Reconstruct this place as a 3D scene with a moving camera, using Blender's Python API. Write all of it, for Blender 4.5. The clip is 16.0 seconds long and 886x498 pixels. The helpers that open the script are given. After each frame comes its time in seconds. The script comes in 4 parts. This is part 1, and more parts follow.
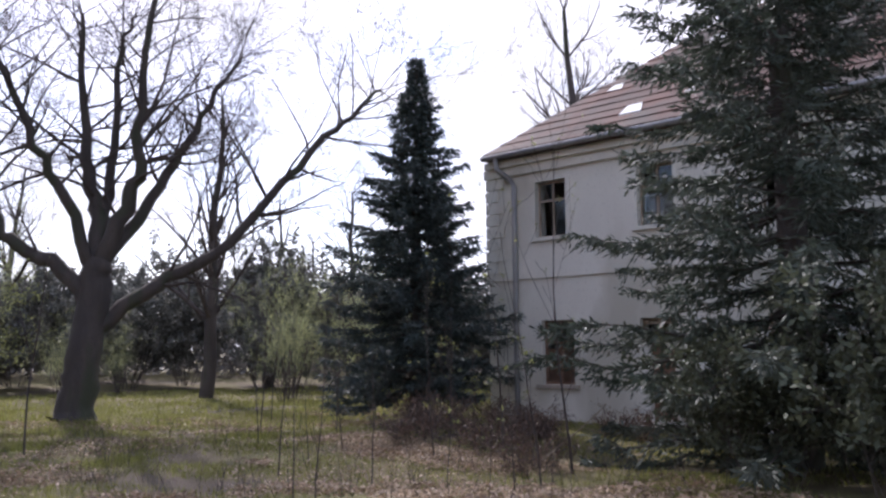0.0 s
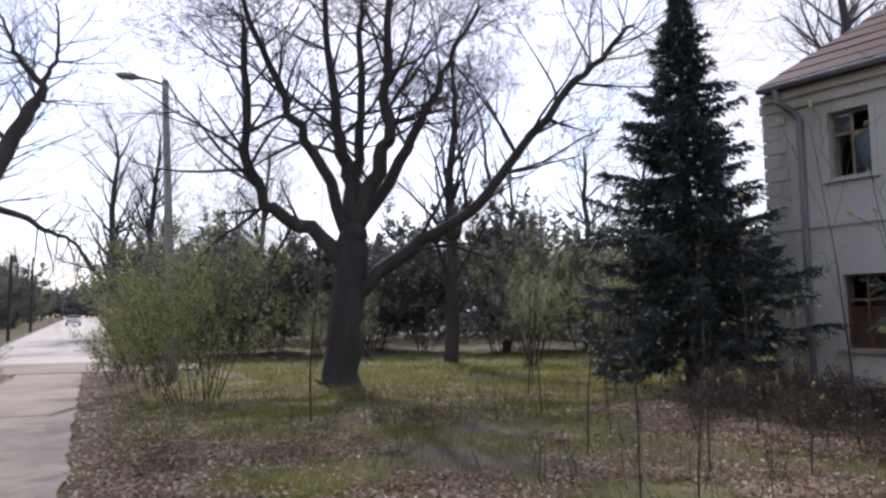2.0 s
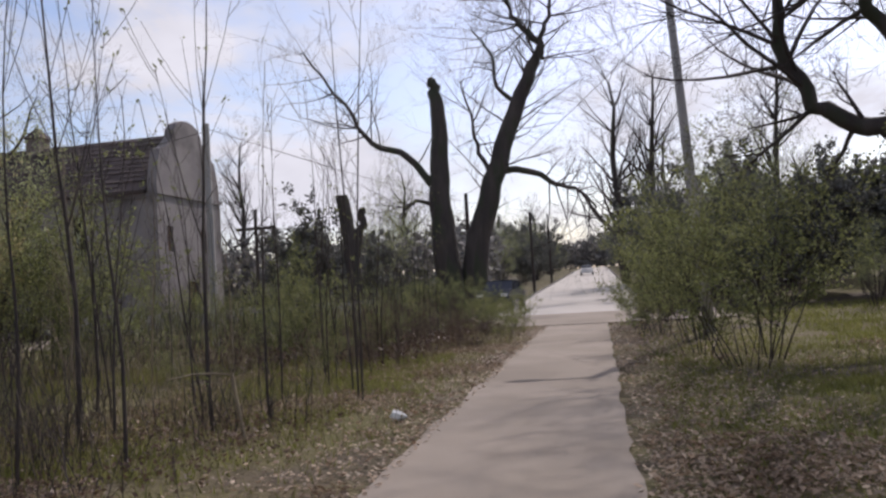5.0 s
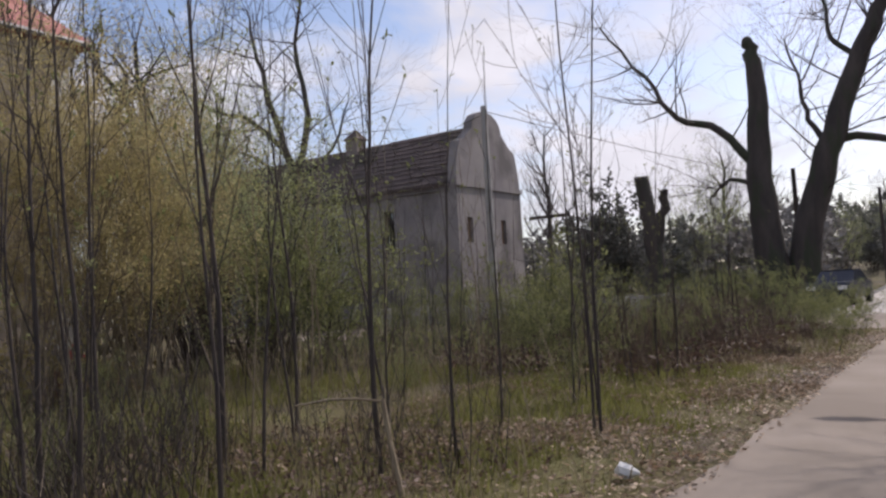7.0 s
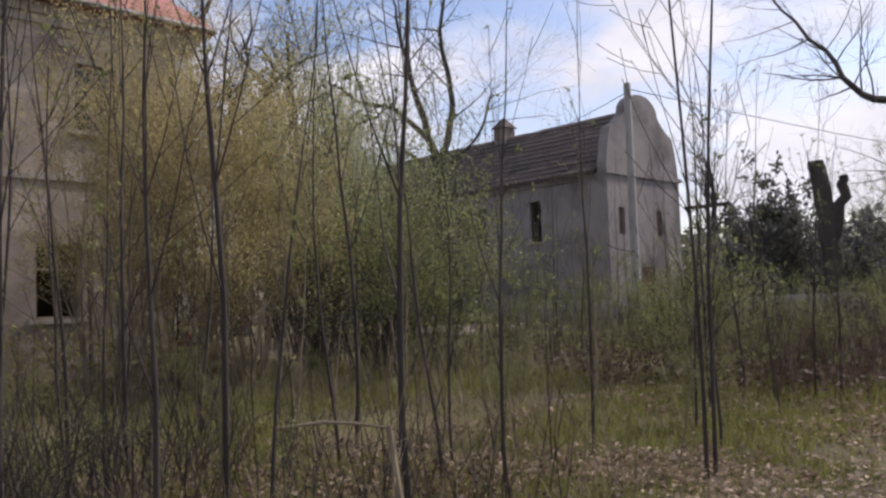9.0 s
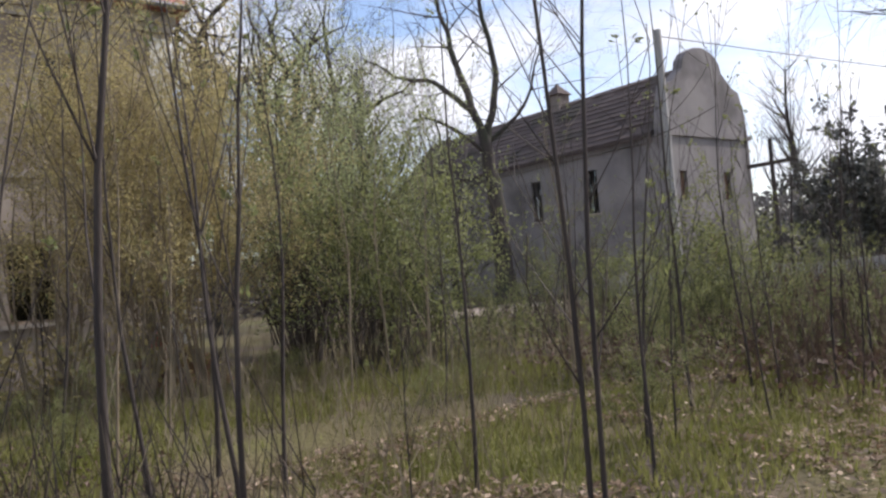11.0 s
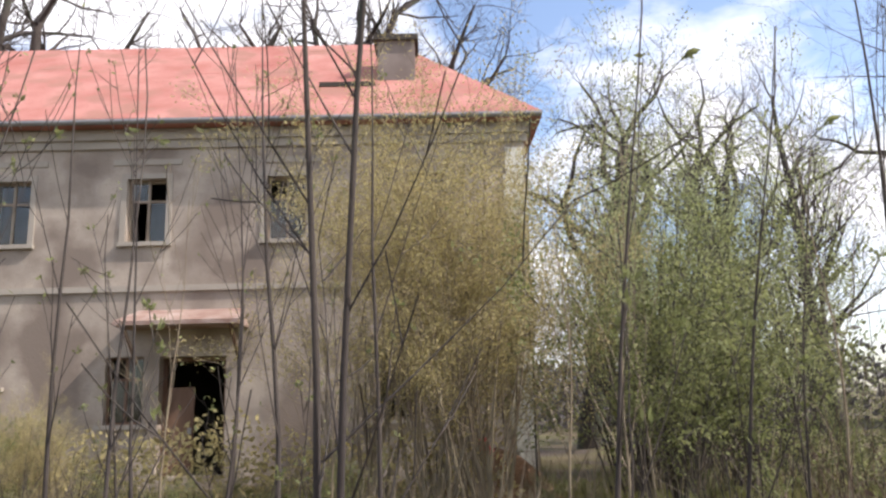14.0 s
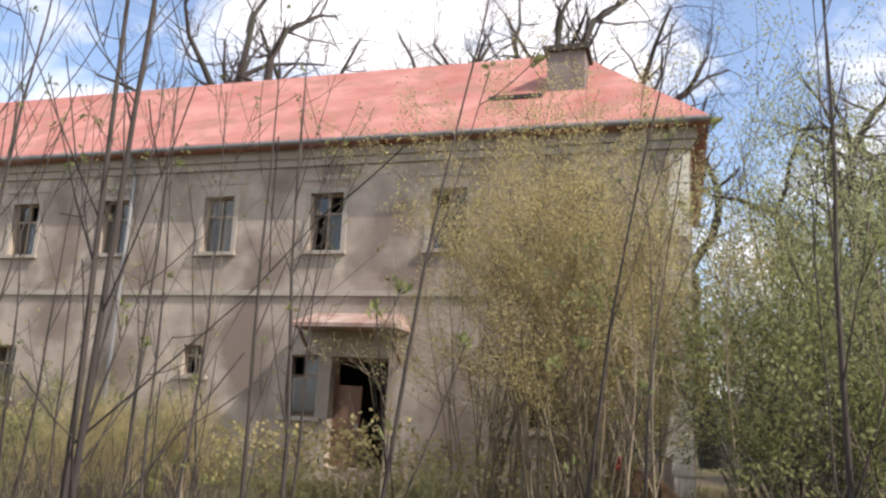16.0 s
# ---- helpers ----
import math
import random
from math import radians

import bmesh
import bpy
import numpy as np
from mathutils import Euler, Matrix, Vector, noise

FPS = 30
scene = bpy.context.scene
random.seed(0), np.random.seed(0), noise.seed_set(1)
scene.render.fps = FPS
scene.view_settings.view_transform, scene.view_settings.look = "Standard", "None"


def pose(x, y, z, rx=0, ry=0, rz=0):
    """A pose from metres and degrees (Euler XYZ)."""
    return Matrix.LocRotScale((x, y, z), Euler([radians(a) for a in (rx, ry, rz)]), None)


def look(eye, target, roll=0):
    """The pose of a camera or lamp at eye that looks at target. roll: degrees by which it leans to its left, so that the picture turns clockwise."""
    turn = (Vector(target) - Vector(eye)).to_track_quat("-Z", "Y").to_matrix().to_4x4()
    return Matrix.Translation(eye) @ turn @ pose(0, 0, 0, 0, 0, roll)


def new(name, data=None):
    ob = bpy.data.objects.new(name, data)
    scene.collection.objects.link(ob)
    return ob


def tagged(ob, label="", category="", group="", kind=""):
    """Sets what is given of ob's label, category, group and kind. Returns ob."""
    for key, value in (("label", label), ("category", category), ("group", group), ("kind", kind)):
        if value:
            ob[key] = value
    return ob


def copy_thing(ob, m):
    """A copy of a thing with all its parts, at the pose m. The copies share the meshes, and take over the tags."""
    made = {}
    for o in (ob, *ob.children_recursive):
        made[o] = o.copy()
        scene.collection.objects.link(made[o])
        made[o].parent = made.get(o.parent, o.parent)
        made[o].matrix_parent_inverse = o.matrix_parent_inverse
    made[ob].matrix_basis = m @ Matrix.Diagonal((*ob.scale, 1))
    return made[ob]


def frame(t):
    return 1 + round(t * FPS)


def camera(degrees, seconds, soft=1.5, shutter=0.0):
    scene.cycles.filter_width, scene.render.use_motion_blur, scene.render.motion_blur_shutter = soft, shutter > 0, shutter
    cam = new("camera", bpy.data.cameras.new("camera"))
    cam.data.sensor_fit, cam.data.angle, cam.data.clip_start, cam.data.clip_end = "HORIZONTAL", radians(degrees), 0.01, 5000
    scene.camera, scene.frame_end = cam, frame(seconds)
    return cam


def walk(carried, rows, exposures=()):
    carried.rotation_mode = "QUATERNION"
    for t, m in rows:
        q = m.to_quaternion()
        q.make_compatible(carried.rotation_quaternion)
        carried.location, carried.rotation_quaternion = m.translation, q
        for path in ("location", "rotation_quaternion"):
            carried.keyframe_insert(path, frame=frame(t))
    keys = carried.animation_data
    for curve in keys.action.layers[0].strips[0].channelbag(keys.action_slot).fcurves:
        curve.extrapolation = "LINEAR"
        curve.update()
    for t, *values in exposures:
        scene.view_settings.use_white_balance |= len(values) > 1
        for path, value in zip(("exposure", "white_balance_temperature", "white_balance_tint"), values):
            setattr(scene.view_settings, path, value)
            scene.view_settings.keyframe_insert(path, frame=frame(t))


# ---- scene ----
cam = camera(59.0, 16.0, soft=2.5)

PATH = [
    (0, (0.624, 0.57, 1.549), (1.892, 2.092, 1.83), -0.2),
    (0.5, (0.557, 0.91, 1.549), (1.761, 2.497, 1.73), -1.9),
    (1, (0.515, 1.366, 1.548), (1.581, 3.042, 1.784), -2.7),
    (1.5, (0.497, 1.922, 1.547), (1.544, 3.615, 1.743), -3.1),
    (2, (0.474, 2.506, 1.546), (1.291, 4.321, 1.74), -0.7),
    (2.5, (0.447, 3.101, 1.549), (1.183, 4.953, 1.717), -2.8),
    (3, (0.428, 3.771, 1.564), (0.96, 5.698, 1.642), -1.6),
    (3.5, (0.419, 4.436, 1.555), (0.856, 6.386, 1.636), -3.2),
    (4, (0.39, 5.087, 1.541), (0.554, 7.079, 1.624), -1.6),
    (4.5, (0.278, 5.702, 1.534), (0.27, 7.699, 1.649), -2.8),
    (5, (0.091, 6.18, 1.551), (-0.295, 8.14, 1.65), -3.5),
    (7.5, (0.135, 9.751, 1.556), (-1.049, 11.358, 1.68), -4.4),
    (8, (-0.003, 10.072, 1.545), (-1.242, 11.637, 1.665), -6.0),
    (8.5, (-0.104, 10.505, 1.537), (-1.49, 11.942, 1.662), -2.2),
    (11, (-0.222, 13.753, 1.538), (-1.81, 14.966, 1.618), -4.7),
    (11.5, (-0.226, 14.466, 1.546), (-1.885, 15.582, 1.57), -1.9),
    (12, (-0.24, 15.113, 1.552), (-1.907, 16.216, 1.616), -3.0),
    (12.5, (-0.254, 15.769, 1.559), (-2.004, 16.731, 1.666), -3.2),
    (13, (-0.285, 16.427, 1.558), (-2.064, 17.319, 1.757), -3.9),
    (13.5, (-0.317, 17.051, 1.552), (-2.227, 17.57, 1.844), -2.5),
    (14, (-0.354, 17.583, 1.548), (-2.313, 17.626, 1.949), -1.6),
    (14.5, (-0.399, 18.084, 1.55), (-2.358, 17.862, 1.884), -1.9),
    (15, (-0.452, 18.667, 1.553), (-2.396, 18.302, 1.847), 0.7),
    (15.5, (-0.488, 19.228, 1.552), (-2.368, 18.693, 1.974), 0.5),
    (16, (-0.511, 19.728, 1.548), (-2.378, 19.15, 1.968), 2.9),
]
walk(cam, [(t, look(eye, target, roll)) for t, eye, target, roll in PATH],
     [(0, 0.88, 6050, 22), (1, 0.76, 6050, 21), (2, 0.48, 6100, 20), (2.6, 0.22, 6150, 20), (3.5, 0.05, 6250, 20), (5, 0.0, 6400, 19), (8.5, 0.2, 6500, 20), (11, 0.58, 6350, 15), (12.3, 1.0, 6450, 14), (13.3, 1.02, 6500, 14), (15, 1.05, 6750, 14), (16, 0.96, 6750, 14)])

# ---- light ----
SUN = Vector((0.277, 0.96, 1.02)).normalized()
sun = new("sun", bpy.data.lights.new("sun", "SUN"))
sun.data.energy, sun.data.angle, sun.data.color = 3.0, radians(0.6), (1.0, 0.95, 0.88)
sun.matrix_world = look((0, 0, 40), Vector((0, 0, 40)) - SUN)

world = bpy.data.worlds.new("sky")
scene.world = world
world.use_nodes = True
wt = world.node_tree
wt.nodes.clear()


def wn(kind, **kw):
    n = wt.nodes.new(kind)
    for k, v in kw.items():
        n.inputs[k].default_value = v
    return n


sky = wt.nodes.new("ShaderNodeTexSky")
sky.sky_type, sky.sun_disc = "NISHITA", False
sky.sun_elevation, sky.sun_rotation = math.asin(SUN.z), math.atan2(SUN.x, SUN.y)
sky.dust_density, sky.air_density = 1.5, 1.0
co = wt.nodes.new("ShaderNodeTexCoord")
mp = wt.nodes.new("ShaderNodeMapping")
mp.inputs["Scale"].default_value = (1.0, 1.0, 2.2)
mp.inputs["Location"].default_value = (0.35, 0.1, 0.2)
cl = wn("ShaderNodeTexNoise", Scale=3.2, Detail=7.0, Roughness=0.55, Distortion=0.25)
rp = wt.nodes.new("ShaderNodeValToRGB")
rp.color_ramp.elements[0].position, rp.color_ramp.elements[1].position = 0.44, 0.6
cl2 = wn("ShaderNodeTexNoise", Scale=6.5, Detail=5.0)
shade = wt.nodes.new("ShaderNodeMapRange")
shade.inputs["To Min"].default_value, shade.inputs["To Max"].default_value = 0.55, 1.03
b1 = wn("ShaderNodeBackground", Strength=0.14)
b2 = wn("ShaderNodeBackground", Color=(0.93, 0.95, 1.0, 1))
mx = wt.nodes.new("ShaderNodeMixShader")
wo = wt.nodes.new("ShaderNodeOutputWorld")
for a, b in ((co.outputs["Generated"], mp.inputs["Vector"]), (mp.outputs[0], cl.inputs["Vector"]), (mp.outputs[0], cl2.inputs["Vector"]),
             (cl.outputs[0], rp.inputs[0]), (cl2.outputs[0], shade.inputs["Value"]), (shade.outputs[0], b2.inputs["Strength"]),
             (sky.outputs[0], b1.inputs["Color"]), (rp.outputs[0], mx.inputs[0]), (b1.outputs[0], mx.inputs[1]), (b2.outputs[0], mx.inputs[2]), (mx.outputs[0], wo.inputs[0])):
    wt.links.new(a, b)


# ---- materials ----
def material(name, c1, c2, scale=3.0, fine=40.0, rough=0.8, bump=0.3, c3=None, s3=0.6, metal=0.0, stretch=(1, 1, 1), vary=0.0, clear=0.0, dist=0.01):
    """Two-scale noise material: base c1, mottled to c2, stains c3."""
    m = bpy.data.materials.new(name)
    m.use_nodes = True
    t = m.node_tree
    bs = t.nodes["Principled BSDF"]
    tc = t.nodes.new("ShaderNodeTexCoord")
    mpg = t.nodes.new("ShaderNodeMapping")
    mpg.inputs["Scale"].default_value = stretch
    t.links.new(tc.outputs["Object"], mpg.inputs["Vector"])

    def noi(s, d=6):
        n = t.nodes.new("ShaderNodeTexNoise")
        n.inputs["Scale"].default_value, n.inputs["Detail"].default_value = s, d
        t.links.new(mpg.outputs[0], n.inputs["Vector"])
        return n

    def ramp(src, lo, hi):
        r = t.nodes.new("ShaderNodeMapRange")
        r.inputs["From Min"].default_value, r.inputs["From Max"].default_value = lo, hi
        t.links.new(src, r.inputs["Value"])
        return r.outputs[0]

    def mix(fac, a, b):
        n = t.nodes.new("ShaderNodeMix")
        n.data_type = "RGBA"
        t.links.new(fac, n.inputs[0])
        for sock, v in ((n.inputs[6], a), (n.inputs[7], b)):
            if isinstance(v, tuple):
                sock.default_value = (*v, 1)
            else:
                t.links.new(v, sock)
        return n.outputs[2]

    n1, n2 = noi(scale), noi(fine, 3)
    col = mix(ramp(n1.outputs[0], 0.35, 0.65), c1, c2)
    dark = tuple(x * 0.7 for x in c1)
    col = mix(ramp(n2.outputs[0], 0.58, 0.85), col, dark)
    if c3:
        n3 = noi(s3, 8)
        col = mix(ramp(n3.outputs[0], 0.5, 0.62), col, c3)
    if vary:
        oi = t.nodes.new("ShaderNodeNewGeometry")
        hs = t.nodes.new("ShaderNodeHueSaturation")
        rr = t.nodes.new("ShaderNodeMapRange")
        rr.inputs["To Min"].default_value, rr.inputs["To Max"].default_value = 1 - vary, 1 + vary
        t.links.new(oi.outputs["Random Per Island"], rr.inputs["Value"])
        t.links.new(rr.outputs[0], hs.inputs["Value"])
        t.links.new(col, hs.inputs["Color"])
        col = hs.outputs[0]
    t.links.new(col, bs.inputs["Base Color"])
    bs.inputs["Roughness"].default_value, bs.inputs["Metallic"].default_value = rough, metal
    bs.inputs["Specular IOR Level"].default_value = 0.3
    if bump:
        bp = t.nodes.new("ShaderNodeBump")
        bp.inputs["Strength"].default_value, bp.inputs["Distance"].default_value = bump, dist
        t.links.new(n2.outputs[0], bp.inputs["Height"])
        t.links.new(bp.outputs[0], bs.inputs["Normal"])
    return m


def leafy(name, c1, c2, glow=0.5, vary=0.35):
    """Thin leaves: part of the light passes through."""
    m = material(name, c1, c2, 1.2, 30, 0.6, 0.0, vary=vary)
    t = m.node_tree
    bs = t.nodes["Principled BSDF"]
    tr = t.nodes.new("ShaderNodeBsdfTranslucent")
    t.links.new(bs.inputs["Base Color"].links[0].from_socket, tr.inputs["Color"])
    ms = t.nodes.new("ShaderNodeMixShader")
    ms.inputs[0].default_value = glow
    t.links.new(bs.outputs[0], ms.inputs[1])
    t.links.new(tr.outputs[0], ms.inputs[2])
    t.links.new(ms.outputs[0], t.nodes["Material Output"].inputs[0])
    return m


# bark and needle colours are raised slightly in place of veiling haze
BARK = material("bark", (0.055, 0.047, 0.044), (0.09, 0.076, 0.068), 2.0, 28, 0.95, 0.9, c3=(0.055, 0.06, 0.04), s3=1.5, stretch=(1, 1, 0.25), dist=0.03)
TWIG = material("twig_bark", (0.05, 0.042, 0.04), (0.085, 0.07, 0.06), 3.0, 60, 0.9, 0.3, stretch=(1, 1, 0.4))
PALE = material("pale_twig", (0.3, 0.25, 0.17), (0.17, 0.13, 0.095), 2.0, 50, 0.85, 0.3)
NEEDLE = leafy("needles", (0.045, 0.062, 0.055), (0.07, 0.088, 0.085), 0.2)
NEEDLE_GREEN = leafy("needles_green", (0.052, 0.07, 0.05), (0.085, 0.098, 0.078), 0.2)
LEAF = leafy("spring_leaf", (0.18, 0.2, 0.075), (0.25, 0.26, 0.115))
# spring leaf with extra brightness put into its colour, for the tall shrubs
LEAF_BRIGHTENED = leafy("brightened_green_leaf", (0.3, 0.33, 0.16), (0.36, 0.39, 0.2), 0.55)
LEAF_YELLOW = leafy("catkin_leaf", (0.42, 0.36, 0.155), (0.48, 0.405, 0.21))
# evergreen leaf raised and greyed: haze over the far shrubs is in the colour
LEAF_HAZED = leafy("hazed_evergreen_leaf", (0.12, 0.125, 0.11), (0.165, 0.165, 0.15), 0.25)
IVY = leafy("glossy_leaf", (0.06, 0.07, 0.042), (0.1, 0.115, 0.075), 0.2)
BRAMBLE = leafy("bramble_brown", (0.11, 0.07, 0.052), (0.17, 0.115, 0.085), 0.2)
DRY = leafy("dead_leaf", (0.22, 0.152, 0.1), (0.42, 0.325, 0.235), 0.25, 0.5)
GRASS = leafy("grass_blade", (0.18, 0.19, 0.05), (0.24, 0.235, 0.085), 0.45)
STRAW = leafy("dry_stalk", (0.3, 0.25, 0.15), (0.2, 0.17, 0.1), 0.3)
# far-wood colours, lightened and greyed in place of haze
HAZE_MASS = leafy("hazed_wood_mass", (0.16, 0.155, 0.145), (0.2, 0.19, 0.18), 0.3, 0.4)
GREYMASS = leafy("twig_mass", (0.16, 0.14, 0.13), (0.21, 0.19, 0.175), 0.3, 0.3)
SOIL = material("meadow_soil", (0.115, 0.108, 0.038), (0.115, 0.088, 0.05), 0.45, 14, 0.95, 0.9, c3=(0.085, 0.065, 0.048), s3=0.3, dist=0.06)
ASPHALT = material("worn_asphalt", (0.25, 0.208, 0.166), (0.31, 0.26, 0.214), 0.7, 90, 0.9, 0.35, c3=(0.22, 0.182, 0.145), s3=0.35)
ROADMAT = material("pale_road", (0.42, 0.385, 0.34), (0.48, 0.44, 0.4), 0.3, 60, 0.85, 0.2)
PLASTER_A = material("weathered_render", (0.3, 0.25, 0.21), (0.47, 0.4, 0.335), 1.1, 18, 0.95, 0.6, c3=(0.225, 0.18, 0.15), s3=0.5)
PLASTER_C = material("pale_render", (0.62, 0.6, 0.54), (0.7, 0.68, 0.61), 0.6, 20, 0.95, 0.4, c3=(0.47, 0.45, 0.38), s3=0.4, stretch=(1, 1, 0.5))
PLASTER_B = material("grey_render", (0.23, 0.21, 0.21), (0.3, 0.275, 0.26), 0.5, 12, 0.95, 0.5, c3=(0.16, 0.145, 0.14), s3=0.3)
TRIM = material("trim_render", (0.4, 0.355, 0.305), (0.34, 0.3, 0.255), 1.0, 25, 0.9, 0.3)
TILE_RED = material("red_roof_sheet", (0.34, 0.125, 0.1), (0.46, 0.22, 0.185), 0.8, 16, 0.75, 0.5, c3=(0.31, 0.15, 0.115), s3=1.1)
TILE_RUST = material("rusty_tile", (0.11, 0.052, 0.04), (0.08, 0.06, 0.054), 0.8, 14, 0.8, 0.6, c3=(0.075, 0.064, 0.058), s3=0.5)
TILE_DARK = material("dark_roof_tile", (0.09, 0.07, 0.065), (0.13, 0.1, 0.09), 0.8, 10, 0.9, 0.6, c3=(0.07, 0.06, 0.05), s3=0.4)
WOOD = material("old_window_wood", (0.26, 0.2, 0.15), (0.34, 0.28, 0.22), 3, 40, 0.8, 0.3)
BROWNDOOR = material("brown_door_wood", (0.16, 0.09, 0.06), (0.21, 0.13, 0.09), 3, 40, 0.7, 0.3, stretch=(1, 1, 0.2))
METAL = material("grey_zinc", (0.22, 0.22, 0.23), (0.3, 0.29, 0.28), 2, 30, 0.5, 0.2, metal=0.6)
CONCRETE = material("grey_concrete", (0.34, 0.33, 0.31), (0.42, 0.4, 0.38), 1.5, 40, 0.9, 0.4)
BRICKY = material("chimney_render", (0.27, 0.23, 0.205), (0.2, 0.16, 0.14), 1.5, 20, 0.9, 0.4)
RUSTSHEET = material("rusty_sheet", (0.36, 0.26, 0.22), (0.26, 0.16, 0.13), 2.5, 25, 0.8, 0.4, c3=(0.42, 0.33, 0.29), s3=1.5)
CARPAINT = material("dark_car_paint", (0.03, 0.035, 0.05), (0.035, 0.04, 0.055), 1, 10, 0.25, 0.0)
CARWHITE = material("white_car_paint", (0.75, 0.75, 0.75), (0.7, 0.7, 0.7), 1, 10, 0.3, 0.0)
RUBBER = material("tyre_rubber", (0.02, 0.02, 0.02), (0.03, 0.03, 0.03), 2, 30, 0.8, 0.1)
PAPER = material("white_litter", (0.8, 0.8, 0.78), (0.7, 0.7, 0.68), 8, 50, 0.6, 0.1)
NEAR_BLACK = material("dark_interior", (0.05, 0.045, 0.04), (0.07, 0.06, 0.05), 1, 10, 0.9, 0.1)
GLASS = bpy.data.materials.new("window_glass")
GLASS.use_nodes = True
gb = GLASS.node_tree.nodes["Principled BSDF"]
gb.inputs["Base Color"].default_value = (0.8, 0.85, 0.85, 1)
gb.inputs["Roughness"].default_value, gb.inputs["Transmission Weight"].default_value = 0.06, 1.0


# ---- mesh helpers ----
class MB:
    """Collects vertices and faces of one mesh."""

    def __init__(self):
        self.v, self.f = [], []

    def quad(self, a, b, c, d):
        n = len(self.v)
        self.v += [tuple(a), tuple(b), tuple(c), tuple(d)]
        self.f.append((n, n + 1, n + 2, n + 3))

    def tri(self, a, b, c):
        n = len(self.v)
        self.v += [tuple(a), tuple(b), tuple(c)]
        self.f.append((n, n + 1, n + 2))

    def box(self, x0, y0, z0, x1, y1, z1):
        n = len(self.v)
        self.v += [(x, y, z) for z in (z0, z1) for x, y in ((x0, y0), (x1, y0), (x1, y1), (x0, y1))]
        self.f += [tuple(n + i for i in q) for q in ((3, 2, 1, 0), (4, 5, 6, 7), (0, 1, 5, 4), (1, 2, 6, 5), (2, 3, 7, 6), (3, 0, 4, 7))]

    def tube(self, pts, radii, sides=6, cap=False):
        n = len(self.v)
        pts = [Vector(p) for p in pts]
        for i, p in enumerate(pts):
            d = (pts[min(i + 1, len(pts) - 1)] - pts[max(i - 1, 0)])
            d = d.normalized() if d.length > 1e-6 else Vector((0, 0, 1))
            a = d.cross(Vector((0.31, 0.95, 0.05))).normalized()
            b = d.cross(a)
            for k in range(sides):
                w = 2 * math.pi * k / sides
                self.v.append(tuple(p + (a * math.cos(w) + b * math.sin(w)) * radii[i]))
        for i in range(len(pts) - 1):
            for k in range(sides):
                k2 = (k + 1) % sides
                self.f.append((n + i * sides + k, n + i * sides + k2, n + (i + 1) * sides + k2, n + (i + 1) * sides + k))
        if cap:
            self.f.append(tuple(n + (len(pts) - 1) * sides + k for k in range(sides)))
            self.f.append(tuple(n + k for k in reversed(range(sides))))

    def leaf(self, p, d, up, ln, wd):
        """A folded diamond leaf from p along d."""
        s = d.cross(up)
        s = s.normalized() * wd if s.length > 1e-5 else Vector((wd, 0, 0))
        m = p + d * ln * 0.5
        self.quad(p, m + s, p + d * ln, m - s)

    def mesh(self, name, mat, smooth=False):
        me = bpy.data.meshes.new(name)
        me.from_pydata(self.v, [], self.f)
        me.materials.append(mat)
        if smooth:
            me.polygons.foreach_set("use_smooth", [True] * len(me.polygons))
        me.update()
        return me


def part(name, mb, mat, parent=None, label="", smooth=False):
    ob = new(name, mb.mesh(name, mat, smooth))
    ob.parent = parent
    return tagged(ob, label)


def empty(name, m, label, category, group="", kind=""):
    ob = new(name)
    ob.matrix_world = m
    ob.empty_display_size = 0.2
    return tagged(ob, label, category, group, kind)


def rv(r=1.0):
    return Vector((random.uniform(-r, r), random.uniform(-r, r), random.uniform(-r, r)))


# ---- ground and roads ----
def gz(x, y):
    """Height of the ground: flat by the path, rising slowly beyond the junction."""
    s = min(max(y - 36.0, 0.0), 190.0)
    off = max(0.0, min(1.0, (abs(x + 0.8) - 2.0) / 4.0)) if y < 33 else max(0.0, min(1.0, (abs(x + 1.2) - 5.0) / 4.0))
    return 0.025 * s + off * 0.16 * (noise.noise(Vector((x * 0.16, y * 0.16, 0))) + 0.55 * noise.noise(Vector((x * 0.55, y * 0.55, 3))))


def strip(name, mat, xs, ys, lift):
    mb = MB()
    for y in ys:
        for x in xs(y):
            mb.v.append((x, y, gz(x, y) + lift))
    w = len(xs(ys[0]))
    for j in range(len(ys) - 1):
        for i in range(w - 1):
            a = j * w + i
            mb.f.append((a, a + 1, a + w + 1, a + w))
    return part(name, mb, mat, smooth=True)


def spaced(fine, out):
    a = [-o for o in reversed(out)]
    return a + fine + out


gx = spaced([i * 1.0 for i in range(-40, 41)], [46, 55, 70, 100, 160, 300, 700, 2000])
gy = [-2000, -600, -200, -90, -60, -45, -36] + [i * 1.0 for i in range(-30, 71)] + [75, 80, 90, 100, 120, 140, 160, 180, 200, 226, 300, 600, 2000]
tagged(strip("ground", SOIL, lambda y: gx, gy, -0.03), "spring meadow ground with moss and old leaves", "ground", kind="structure")


def wob(y, k):
    return 0.09 * noise.noise(Vector((k, y * 0.7, 0))) + 0.04 * noise.noise(Vector((k, y * 2.5, 9)))


path_y = [-30 + i * 0.35 for i in range(183)]
tagged(strip("pavement", ASPHALT, lambda y: [-1.85 + wob(y, 3), -1.5, -0.8, -0.1, 0.27 + wob(y, 7)], path_y, 0.012), "narrow worn asphalt path with crumbling edges", "path", kind="structure")
tagged(strip("road", ROADMAT, lambda y: [-4.4, -2.8, -1.2, 0.4, 2.0], [34.2 + i * 2 for i in range(100)], 0.02), "pale sunlit asphalt road running straight away", "road", kind="structure")
